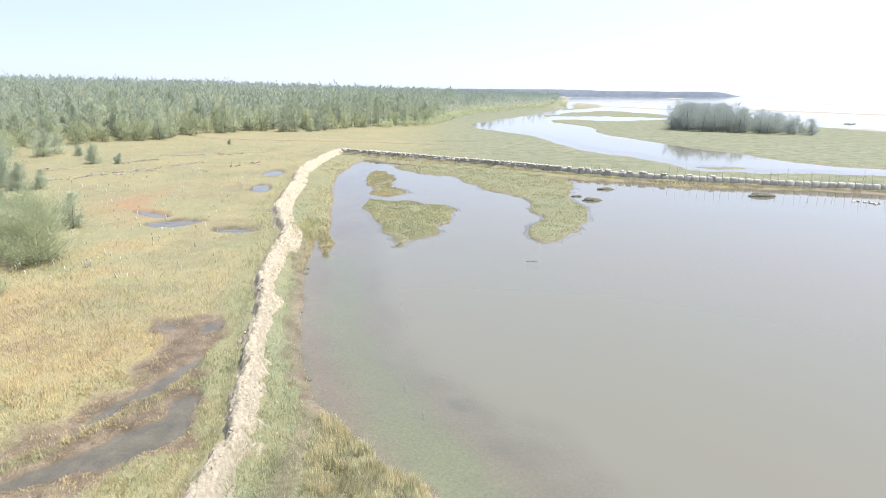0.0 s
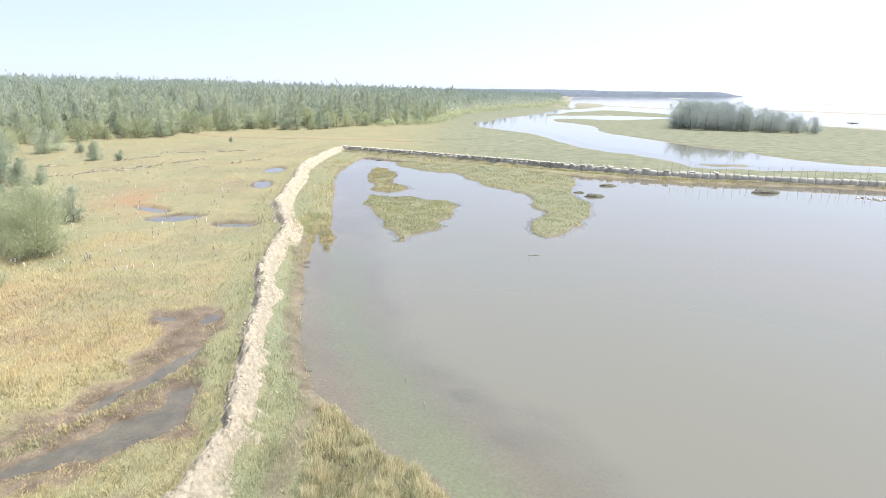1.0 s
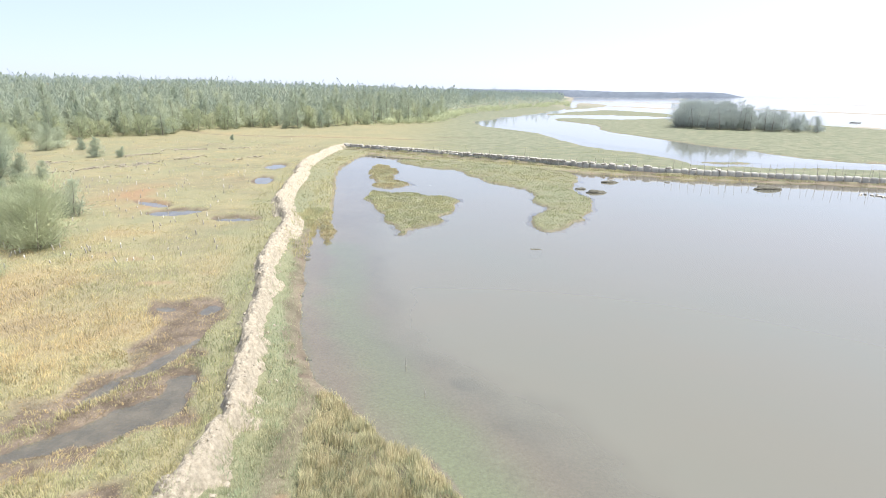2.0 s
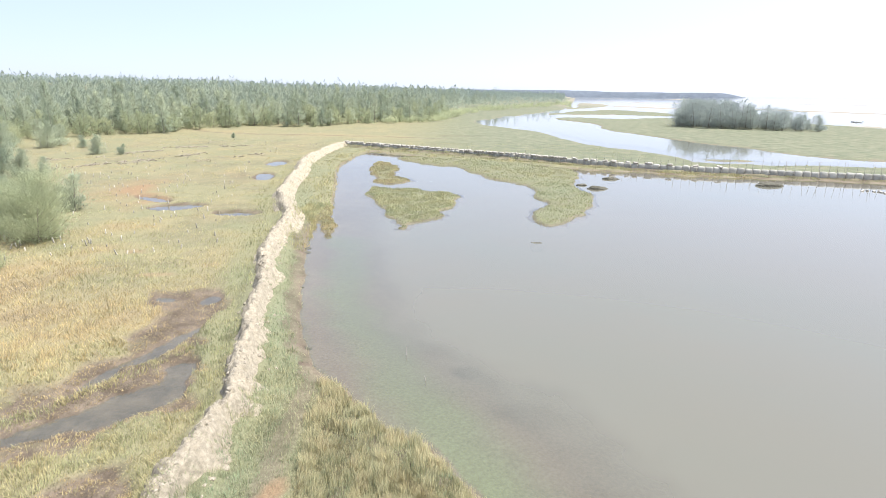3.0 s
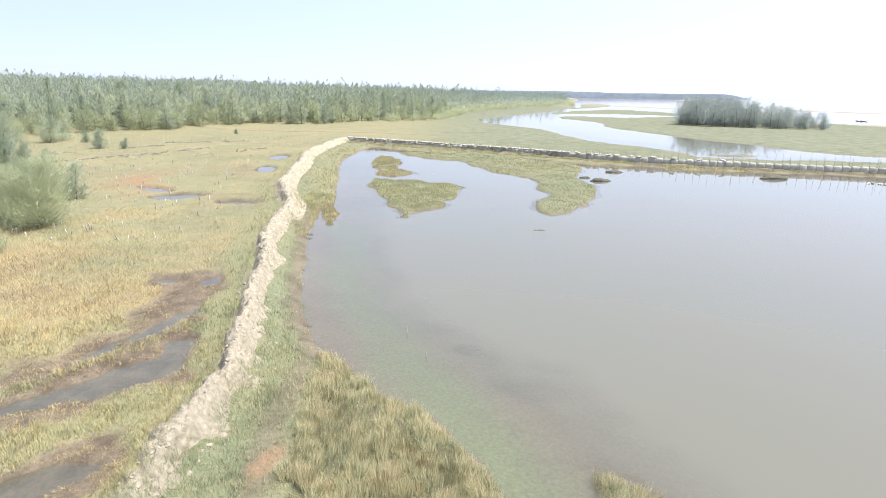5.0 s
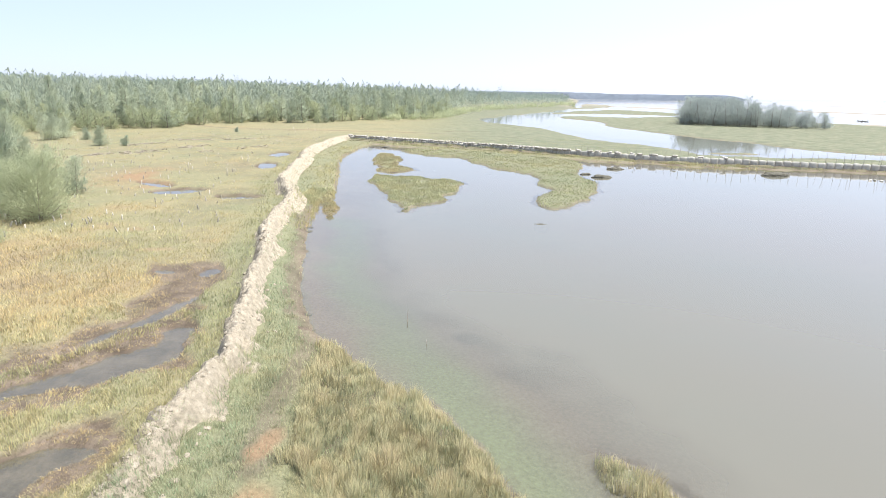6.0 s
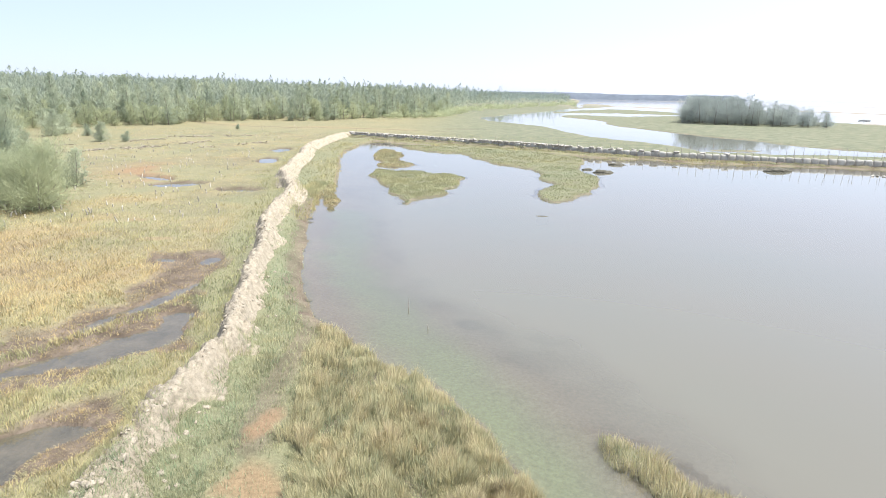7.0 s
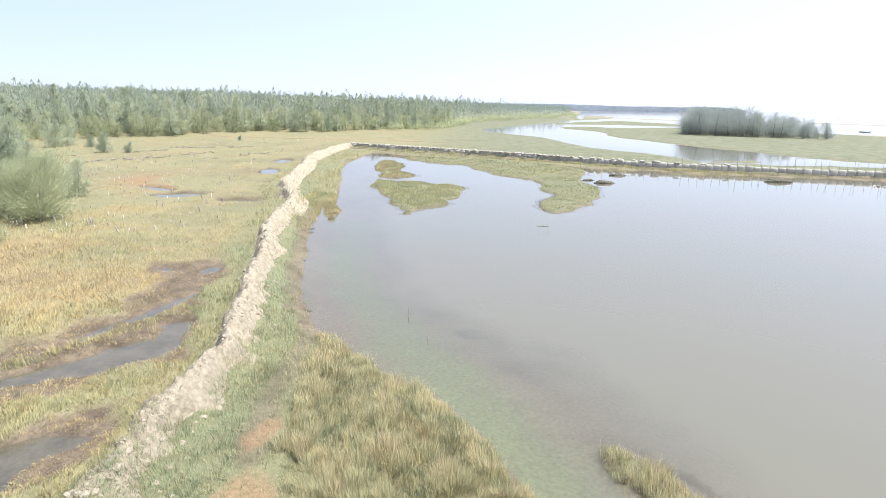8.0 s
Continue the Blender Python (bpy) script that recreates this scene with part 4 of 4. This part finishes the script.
def plant(name, meshes, x, y, z, label, group, scale=1.0, turn=0.0, tall=1.0):
    root = new(name)
    root.matrix_basis = Matrix.LocRotScale((x, y, z), Euler((0, 0, turn)), (scale, scale, scale * tall))
    for key, me in zip(("trunk", "crown"), meshes):
        ob = new(key, me)
        ob.parent = root
    return tagged(root, label, "tree", group)


def floor_at(x, y):
    return float(plan(np.array([x], float), np.array([y], float))["z"][0])


def bushes():
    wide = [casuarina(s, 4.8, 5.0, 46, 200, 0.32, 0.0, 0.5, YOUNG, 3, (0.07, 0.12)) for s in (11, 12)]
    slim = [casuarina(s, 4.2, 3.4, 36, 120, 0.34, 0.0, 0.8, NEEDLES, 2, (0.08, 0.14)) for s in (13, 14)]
    rows = [(wide[0], -28.89, 37.2, 0.90, 0.2), (wide[1], -31.8, 39.1, 0.80, 2.1), (slim[0], -33.0, 48.0, 0.78, 0.5), (wide[1], -36.4, 47.3, 0.70, 4.0), (slim[1], -52.1, 67.2, 0.8, 1.1),
            (slim[0], -49.6, 68.0, 0.55, 2.6), (slim[1], -58.1, 92.9, 0.76, 0.3), (slim[0], -54.0, 92.8, 0.40, 1.3), (wide[0], -26.62, 30.8, 0.32, 1.9), (slim[1], -48.4, 127.3, 0.28, 0.9),
            (slim[0], -43.5, 53.4, 0.74, 5.0), (wide[0], -56.9, 69.1, 0.81, 3.3), (slim[1], -73.9, 106.2, 0.91, 2.2), (wide[1], -80.1, 102.0, 0.86, 0.8), (slim[0], -67.0, 103.2, 0.52, 3.0),
            (slim[1], -72.9, 101.4, 1.1, 2.4), (slim[0], -75.5, 94.5, 1.2, 3.4), (slim[1], -69.4, 88.0, 0.9, 5.4), (slim[0], -56.0, 68.5, 1.45, 1.9), (slim[1], -60.5, 72.0, 1.3, 4.9)]
    for me, x, y, s, turn in rows:
        plant("casuarina_bush", me, x, y, floor_at(x, y), "young bushy casuarina with feathery grey-green needles on the marsh", "young casuarinas on the marsh", s, turn)


def forest():
    r = np.random.default_rng(5)
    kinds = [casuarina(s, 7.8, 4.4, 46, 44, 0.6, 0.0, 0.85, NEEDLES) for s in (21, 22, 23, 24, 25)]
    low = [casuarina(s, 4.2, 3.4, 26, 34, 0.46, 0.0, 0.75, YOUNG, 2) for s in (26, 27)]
    n = 9000
    t, d = np.radians(r.uniform(-46, 5, n)), 90 * (262 / 90) ** r.uniform(0, 1, n)
    x, y = d * np.sin(t), d * np.cos(t)
    g = plan(x, y)
    ok = (g["wood"] > 0.3) & (g["wood"] < 26)
    taken = []
    for px, py, pw, pz in zip(x[ok], y[ok], g["wood"][ok], g["z"][ok]):
        gap = 2.7 + 0.04 * pw
        if all((px - qx) ** 2 + (py - qy) ** 2 > gap * gap for qx, qy in taken):
            taken.append((px, py))
            edge = pw < 8 and r.uniform() < 0.68
            me = (low if edge else kinds)[r.integers(0, 2 if edge else 5)]
            plant("casuarina_tree", me, px, py, pz, "low young casuarina at the edge of the wood" if edge else "tall slender casuarina with feathery grey-green crown", "casuarina wood",
                  r.uniform(0.65, 1.15) * (1.0 + 0.12 * edge), r.uniform(0, 6.28), r.uniform(0.75, 1.25))
        if len(taken) >= 330:
            break


def far_forest():
    """The depth of the wood: spires of sprigs, too many to count."""
    r = np.random.default_rng(6)
    for near, far, n, k, thin, needles in ((95, 380, 3400, 135, 0.25, MID_NEEDLES), (360, 1500, 4200, 36, 0.3, HAZED_NEEDLES)):
        t, d = np.radians(r.uniform(-47, 17, n)), near * (far / near) ** (r.uniform(0, 1, n) ** 0.9)
        x, y = d * np.sin(t), d * np.cos(t)
        g = plan(x, y)
        ok = g["wood"] > np.where((d < 250) & (x < 0), 8, 0.0) + 4 * r.uniform(0, 1, n)
        x, y, z, d = x[ok], y[ok], g["z"][ok], d[ok]
        n = len(x)
        high = r.uniform(4.8, 9.4, n) * (1 + 0.2 * step(220, 330, d)) * (1 + 0.2 * fbm(x, y, 50, 3, 111)) * np.where(r.uniform(0, 1, n) < 0.06, 1.3, 1.0) * (1 + 0.4 * step(0, 0.4, blot(x, y, -70, 400, 26, 45)))
        h = r.uniform(0.12, 1, (n, k)) ** 0.8
        a = r.uniform(0, 6.28, (n, k))
        reach = ((1 - h) ** 0.7 * (2.7 + 0.002 * d[:, None]) + 0.05) * r.uniform(0.3, 1.1, (n, k))
        at = np.stack([x[:, None] + reach * np.cos(a), y[:, None] + reach * np.sin(a), z[:, None] + h * high[:, None] * 0.9], -1)
        way = np.stack([1.5 * (1.02 - h) * np.cos(a), 1.5 * (1.02 - h) * np.sin(a), 0 * a + 1.0], -1) + r.normal(0, 0.25, (n, k, 3)) * (1.1 - h)[..., None]
        size = (0.55 + 0.0013 * d[:, None]) * r.uniform(0.6, 1.4, (n, k))
        out = np.stack([(reach + 0.3) * np.cos(a), (reach + 0.3) * np.sin(a), 2.6 * (h - 0.45) + 0.5], -1)
        v, f, m = sprigs(r, at.reshape(-1, 3), way.reshape(-1, 3), size.ravel(), size.ravel() * thin, out.reshape(-1, 3))
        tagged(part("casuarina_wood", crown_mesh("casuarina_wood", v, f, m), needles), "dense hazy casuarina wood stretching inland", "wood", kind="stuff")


def edge_shrubs():
    """Bright low shrubs along the foot of the wood, too many to count."""
    r = np.random.default_rng(16)
    n = 26000
    t, d = np.radians(r.uniform(-9, 14, n)), 165 * (620 / 165) ** r.uniform(0, 1, n)
    x, y = d * np.sin(t), d * np.cos(t)
    g = plan(x, y)
    ok = (g["wood"] > -3.0 - 0.008 * d) & (g["wood"] < 2.5 + 0.006 * d) & (r.uniform(0, 1, n) < 0.1 + 0.35 * (fbm(x, y, 14, 3, 131) > 0.1))
    x, y, z, d = x[ok], y[ok], g["z"][ok], d[ok]
    n, k = len(x), 34
    high = r.uniform(1.0, 2.8, n) * (1 + 0.001 * d)
    h, a = r.uniform(0.05, 1, (n, k)), r.uniform(0, 6.28, (n, k))
    reach = (1.05 - h * h) * high[:, None] * 0.55 * r.uniform(0.3, 1, (n, k))
    at = np.stack([x[:, None] + reach * np.cos(a), y[:, None] + reach * np.sin(a), z[:, None] + 0.85 * h * high[:, None]], -1)
    way = np.stack([0.6 * np.cos(a), 0.6 * np.sin(a), 0 * a + 0.6], -1) + r.normal(0, 0.25, (n, k, 3))
    size = (0.35 + 0.001 * d[:, None]) * r.uniform(0.6, 1.4, (n, k))
    out = np.stack([reach * np.cos(a), reach * np.sin(a), h * high[:, None]], -1)
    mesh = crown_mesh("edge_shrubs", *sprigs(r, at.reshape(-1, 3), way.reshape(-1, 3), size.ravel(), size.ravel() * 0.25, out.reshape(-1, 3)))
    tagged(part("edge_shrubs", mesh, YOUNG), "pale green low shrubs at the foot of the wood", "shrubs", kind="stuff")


def grove():
    r = np.random.default_rng(8)
    kinds = [casuarina(s, 9.5, 6.2, 30, 44, 0.7, 0.04, 0.45, HAZED_GROVE, 2) for s in (31, 32, 33)]
    place = rounded([(75.5, 192.4), (80.3, 181.2), (91.1, 175.8), (107.9, 166.6), (114.4, 168.4), (112.4, 179.8), (104.8, 192.7), (99.1, 212.3), (90.3, 219.1), (82.8, 207.8)])
    taken = []
    for _ in range(900):
        px, py = r.uniform(76, 113), r.uniform(160, 228)
        if inside(np.array([px]), np.array([py]), place)[0] > 0 and all((px - a) ** 2 + (py - b) ** 2 > 2.5 ** 2 for a, b in taken):
            taken.append((px, py))
            fall = 0.84 - 0.32 * step(90, 109, px)
            plant("grove_tree", kinds[r.integers(0, 3)], px, py, floor_at(px, py), "grey-green tree with bare lower stems in the island grove", "island grove", fall * r.uniform(0.85, 1.1), r.uniform(0, 6.28))


bushes()
forest()
far_forest()
edge_shrubs()
grove()


# ---------------------------------------------------------------- sack wall and its stakes
def pillow(w, d, h, seed, power=7.0):
    """A stuffed sack: a box of rounded sides with sagging noise."""
    bm = bmesh.new()
    bmesh.ops.create_cube(bm, size=1)
    bmesh.ops.subdivide_edges(bm, edges=bm.edges[:], cuts=3, use_grid_fill=True)
    for v in bm.verts:
        q = v.co * 2
        k = (abs(q.x) ** power + abs(q.y) ** power + abs(q.z) ** power) ** (1 / power)
        v.co = Vector((q.x / k * w / 2, q.y / k * d / 2, q.z / k * h / 2))
        v.co += 0.05 * noise.noise_vector(v.co * 3 + Vector((seed * 7.1, 0, 0)))
    for f in bm.faces:
        f.smooth = True
    me = bpy.data.meshes.new("bag")
    bm.to_mesh(me)
    bm.free()
    return me


def sack_wall():
    r = np.random.default_rng(9)
    size = np.concatenate([[0], np.cumsum(np.hypot(*np.diff(WALL, axis=0).T))])
    root = tagged(new("sack_wall"), "retaining wall of upright grey sacks held by bamboo stakes", "wall")
    bags = [pillow(1.02, 0.5, 0.95, k, 5.0) for k in range(5)]
    for b in bags:
        b.materials.append(SACK)
    stakes = []
    for k, tall in enumerate((1.9, 2.15, 2.4, 1.5)):
        v, f = tube([(0, 0, -0.4), (0.02, 0.01, tall * 0.5), (0.0 + 0.03 * k, 0.02, tall)], [0.026, 0.022, 0.015], 5)
        me = mesh_of("stake", v, [f])
        me.materials.append(BAMBOO)
        stakes.append(me)
    sack = [pillow(0.75, 0.42, 0.24, 10 + k) for k in range(3)]
    for b in sack:
        b.materials.append(PALE_SACK)
    s = 0.5
    while s < size[-1] - 0.5:
        x, y, dx, dy = (float(v) for v in on_path(WALL, size, s))
        turn = math.atan2(dy, dx)
        ob = new("bag", bags[r.integers(0, 5)])
        ob.parent = root
        ob.matrix_basis = Matrix.LocRotScale((x, y, 0.5 + r.uniform(-0.05, 0.04)), Euler((r.uniform(-0.08, 0.08), 0, turn + r.uniform(-0.08, 0.08))), (1, 1, r.uniform(0.9, 1.08)))
        late = s > 60
        for row in range(2):
            if row == 1 and r.uniform() < 0.55:
                continue
            px, py = x + 0.5 * dx + (0.36 if row == 0 else -0.5) * dy, y + 0.5 * dy - (0.36 if row == 0 else -0.5) * dx
            ob = new("stake", stakes[int(r.integers(0, 3)) if late else 3])
            ob.parent = root
            ob.matrix_basis = Matrix.LocRotScale((px, py, 0.1), Euler((r.normal(0, 0.06), r.normal(0, 0.07), r.uniform(0, 6))), (1, 1, r.uniform(0.85, 1.15)))
        crowd = 0.8 if s < 46 else 0.4 if s < 64 else 0.06
        for _ in range(3 if s < 46 else 2):
            if r.uniform() < crowd:
                ob = new("sandbag", sack[r.integers(0, 3)])
                ob.matrix_basis = Matrix.LocRotScale((x + r.uniform(-0.4, 0.4) * dx, y + r.uniform(-0.4, 0.4) * dy, 1.03 + r.uniform(-0.02, 0.05)),
                                                     Euler((r.uniform(-0.2, 0.2), r.uniform(-0.25, 0.25), turn + r.uniform(-0.7, 0.7))), None)
                tagged(ob, "bleached white sandbag lying on the sack wall", "sandbag", "sandbags on the wall")
        s += 0.97


sack_wall()


# ---------------------------------------------------------------- stumps, sticks, clods
def stumps():
    r = np.random.default_rng(10)
    meshes = []
    for k in range(4):
        tall = (0.22, 0.32, 0.18, 0.4)[k]
        v, f = tube([(0, 0, -0.1), (0.01, 0, tall * 0.6), (0.03, 0.02, tall), (0.03, 0.02, tall + 0.002)], [0.06, 0.042, 0.038, 0.004], 7)
        me = smooth(mesh_of("stump", v, [f]))
        me.materials.append(CUT_WOOD)
        meshes.append(me)
    t, d = np.radians(r.uniform(-42, -12, 2400)), 40 * (150 / 40) ** r.uniform(0, 1, 2400)
    px, py = d * np.sin(t), d * np.cos(t)
    g = plan(px, py)
    ok = (g["z"] > 0.1) & (g["wood"] < -3) & (g["u"] < -4) & (r.uniform(0, 1, 2400) < 0.35 + 0.65 * step(-14, -32, px))
    for cx, cy, cz in list(zip(px[ok], py[ok], g["z"][ok]))[:340]:
        ob = new("stump", meshes[r.integers(0, 4)])
        ob.matrix_basis = Matrix.LocRotScale((cx, cy, cz), Euler((r.normal(0, 0.15), r.normal(0, 0.15), r.uniform(0, 6))), (1,) * 3)
        tagged(ob, "short pale cut stump standing in marsh grass", "stump", "stumps in the field")


def windrows():
    """Cut branches raked into low rows between the stumps."""
    r = np.random.default_rng(19)
    twigs, rows = [], [((-54, 72), (-46, 86)), ((-47, 80), (-41, 96)), ((-60, 84), (-50, 98)), ((-37, 82), (-31, 98)), ((-52, 104), (-36, 111)), ((-39.5, 49.5), (-37.5, 55))]
    for a, b in rows:
        a, b = np.array(a, float), np.array(b, float)
        k = int(6 * np.hypot(*(b - a)))
        t = np.clip(r.uniform(0, 1, k) + 0.02 * r.normal(size=k), 0, 1)
        keep = value_noise(t * 9 + a[0], 0 * t, 51) > 0.42
        at = (a + np.outer(t, b - a) + r.normal(0, 0.6, (k, 2)))[keep]
        z = plan(at[:, 0], at[:, 1])["z"]
        for (px, py), pz in zip(at, z):
            turn, tilt, size = r.uniform(0, 6.28), r.uniform(-0.1, 0.5), r.uniform(0.5, 1.5)
            d = np.array([math.cos(turn) * math.cos(tilt), math.sin(turn) * math.cos(tilt), math.sin(tilt)]) * size
            p0 = np.array([px, py, pz + r.uniform(0.02, 0.12)])
            twigs.append(tube([p0 - d / 2, p0 + r.normal(0, 0.05, 3), p0 + d / 2], [0.05, 0.045, 0.02], 4))
    v, f = joined(twigs)
    tagged(part("brushwood", mesh_of("brushwood", v, [f]), BRUSH), "dead cut branches raked in low rows between stumps", "brushwood", kind="stuff")


def sticks():
    for x, y, tall, lean in ((-1.6, 21.1, 0.4, 0.1), (-0.7, 19.0, 0.2, -0.2)):
        v, f = tube([(0, 0, -0.5), (lean * 0.1, 0, tall * 0.5), (lean * 0.25, 0, tall)], [0.018, 0.015, 0.01], 5)
        ob = part("stick", mesh_of("stick", v, [f]), BAMBOO)
        ob.location = (x, y, 0)
        tagged(ob, "thin dark stick standing in the pond", "stick")


def boat():
    """A small open fishing boat lying on the far lagoon."""
    root = tagged(new("fishing_boat"), "small pale wooden fishing boat on the lagoon", "boat")
    bm = bmesh.new()
    rings = []
    for k in range(9):
        t = k / 8 * 2 - 1
        half, keel, rim = 0.75 * (1 - abs(t) ** 2.6) + 0.03, -0.12 + 0.35 * t * t, 0.45 + 0.35 * t * t
        rings.append([bm.verts.new((3.4 * t, sx * half * w, zz)) for sx, w, zz in ((-1, 1.0, rim), (-1, 0.7, (rim + keel) / 2), (0, 0, keel), (1, 0.7, (rim + keel) / 2), (1, 1.0, rim), (1, 0.88, rim), (0, 0, rim - 0.06), (-1, 0.88, rim))])
    for a, b in zip(rings[:-1], rings[1:]):
        for k in range(8):
            bm.faces.new((a[k], a[(k + 1) % 8], b[(k + 1) % 8], b[k]))
    bm.faces.new(rings[0])
    bm.faces.new(list(reversed(rings[-1])))
    part("hull", bm, WHITE_PAINT, root)
    v, f = tube([(0.9, 0, 0.3), (0.9, 0, 1.9)], [0.05, 0.04], 6)
    part("mast", mesh_of("mast", v, [f]), PALE_SACK, root)
    bm = bmesh.new()
    bmesh.ops.create_cube(bm, size=1, matrix=Matrix.LocRotScale((-0.3, 0, 0.75), None, (1.0, 0.7, 0.4)))
    bmesh.ops.bevel(bm, geom=bm.edges[:], offset=0.08, segments=2, affect="EDGES")
    part("engine_box", bm, PALE_SACK, root, "pale engine box")
    root.matrix_basis = pose(169, 238, 0, 0, 0, -38) @ Matrix.Scale(0.62, 4)


def pale_lumps():
    # Pale lumps for a small cluster of unclear kind; sack shape and material reused.
    r = np.random.default_rng(18)
    shapes = [pillow(0.55, 0.3, 0.2, 30 + k) for k in range(3)]
    for me in shapes:
        me.materials.append(PALE_SACK)
    for k in range(11):
        ob = new("sack_scrap", shapes[r.integers(0, 3)])
        ob.matrix_basis = Matrix.LocRotScale((48.9 + 0.22 * (k - 5) + r.normal(0, 0.25), 62.9 - 0.14 * (k - 5) + r.normal(0, 0.3), 0.05), Euler((r.uniform(-0.4, 0.4), r.uniform(-0.4, 0.4), r.uniform(0, 6))), (r.uniform(0.4, 0.8),) * 3)
        tagged(ob, "small pale lump lying in shallow pond water", "scrap", "sacking scraps in the pond")


stumps()
windrows()
sticks()
boat()
pale_lumps()


def mounds():
    """Low lumps of dark mud with rotting plants that stand out of the pond."""
    r = np.random.default_rng(41)
    for cx, cy, rx, ry in ISLETS:
        bm = bmesh.new()
        bmesh.ops.create_icosphere(bm, subdivisions=4, radius=1)
        shift = Vector((cx, cy, 0))
        high = min(0.5, 0.22 * rx) if rx > 0.8 else 0.06
        for v in bm.verts:
            v.co *= 1 + 0.3 * noise.noise(v.co * 1.3 + shift) + 0.14 * noise.noise(v.co * 4.5 + shift) + 0.07 * noise.noise(v.co * 11 + shift)
            v.co = Vector((v.co.x * rx * 0.75, v.co.y * max(ry, 0.3 * rx) * 0.75, v.co.z * (high if v.co.z > 0 else 0.75)))
        for f in bm.faces:
            f.smooth = True
        ob = tagged(part("mud_mound", bm, WET_MUD), "small dark mound of mud and rotting plants in shallow water", "mound", "mud mounds in the pond")
        ob.location = (cx, cy, -0.02)


mounds()


# ---------------------------------------------------------------- distance
def headland():
    """A low wooded cape on the far side of the lagoon."""
    a = np.radians(np.linspace(-14, 27.1, 260))
    d = 2500.0
    x, y = d * np.sin(a), d * np.cos(a)
    deg = np.degrees(a)
    high = 17 * step(27.2, 25.0, deg) ** 0.7 + 7 * step(20, 8, deg) + 1.2 * fbm(deg * 10, 0 * deg, 14, 4, 121) + 0.5
    verts = np.concatenate([np.stack([x, y, 0 * x - 1], -1), np.stack([x * 1.01, y * 1.01, high * 0.8], -1), np.stack([x * 1.04, y * 1.04, high], -1), np.stack([x * 1.2, y * 1.2, 0 * x - 1], -1)])
    n = len(a)
    i = np.arange(n - 1)
    quads = np.concatenate([np.stack([i + k * n, i + 1 + k * n, i + 1 + (k + 1) * n, i + (k + 1) * n], -1) for k in range(3)])
    tagged(part("backdrop", smooth(mesh_of("backdrop", verts, [quads])), HAZE_WOOD), "low wooded headland across the water, painted haze blue-grey", "headland", kind="structure")


headland()
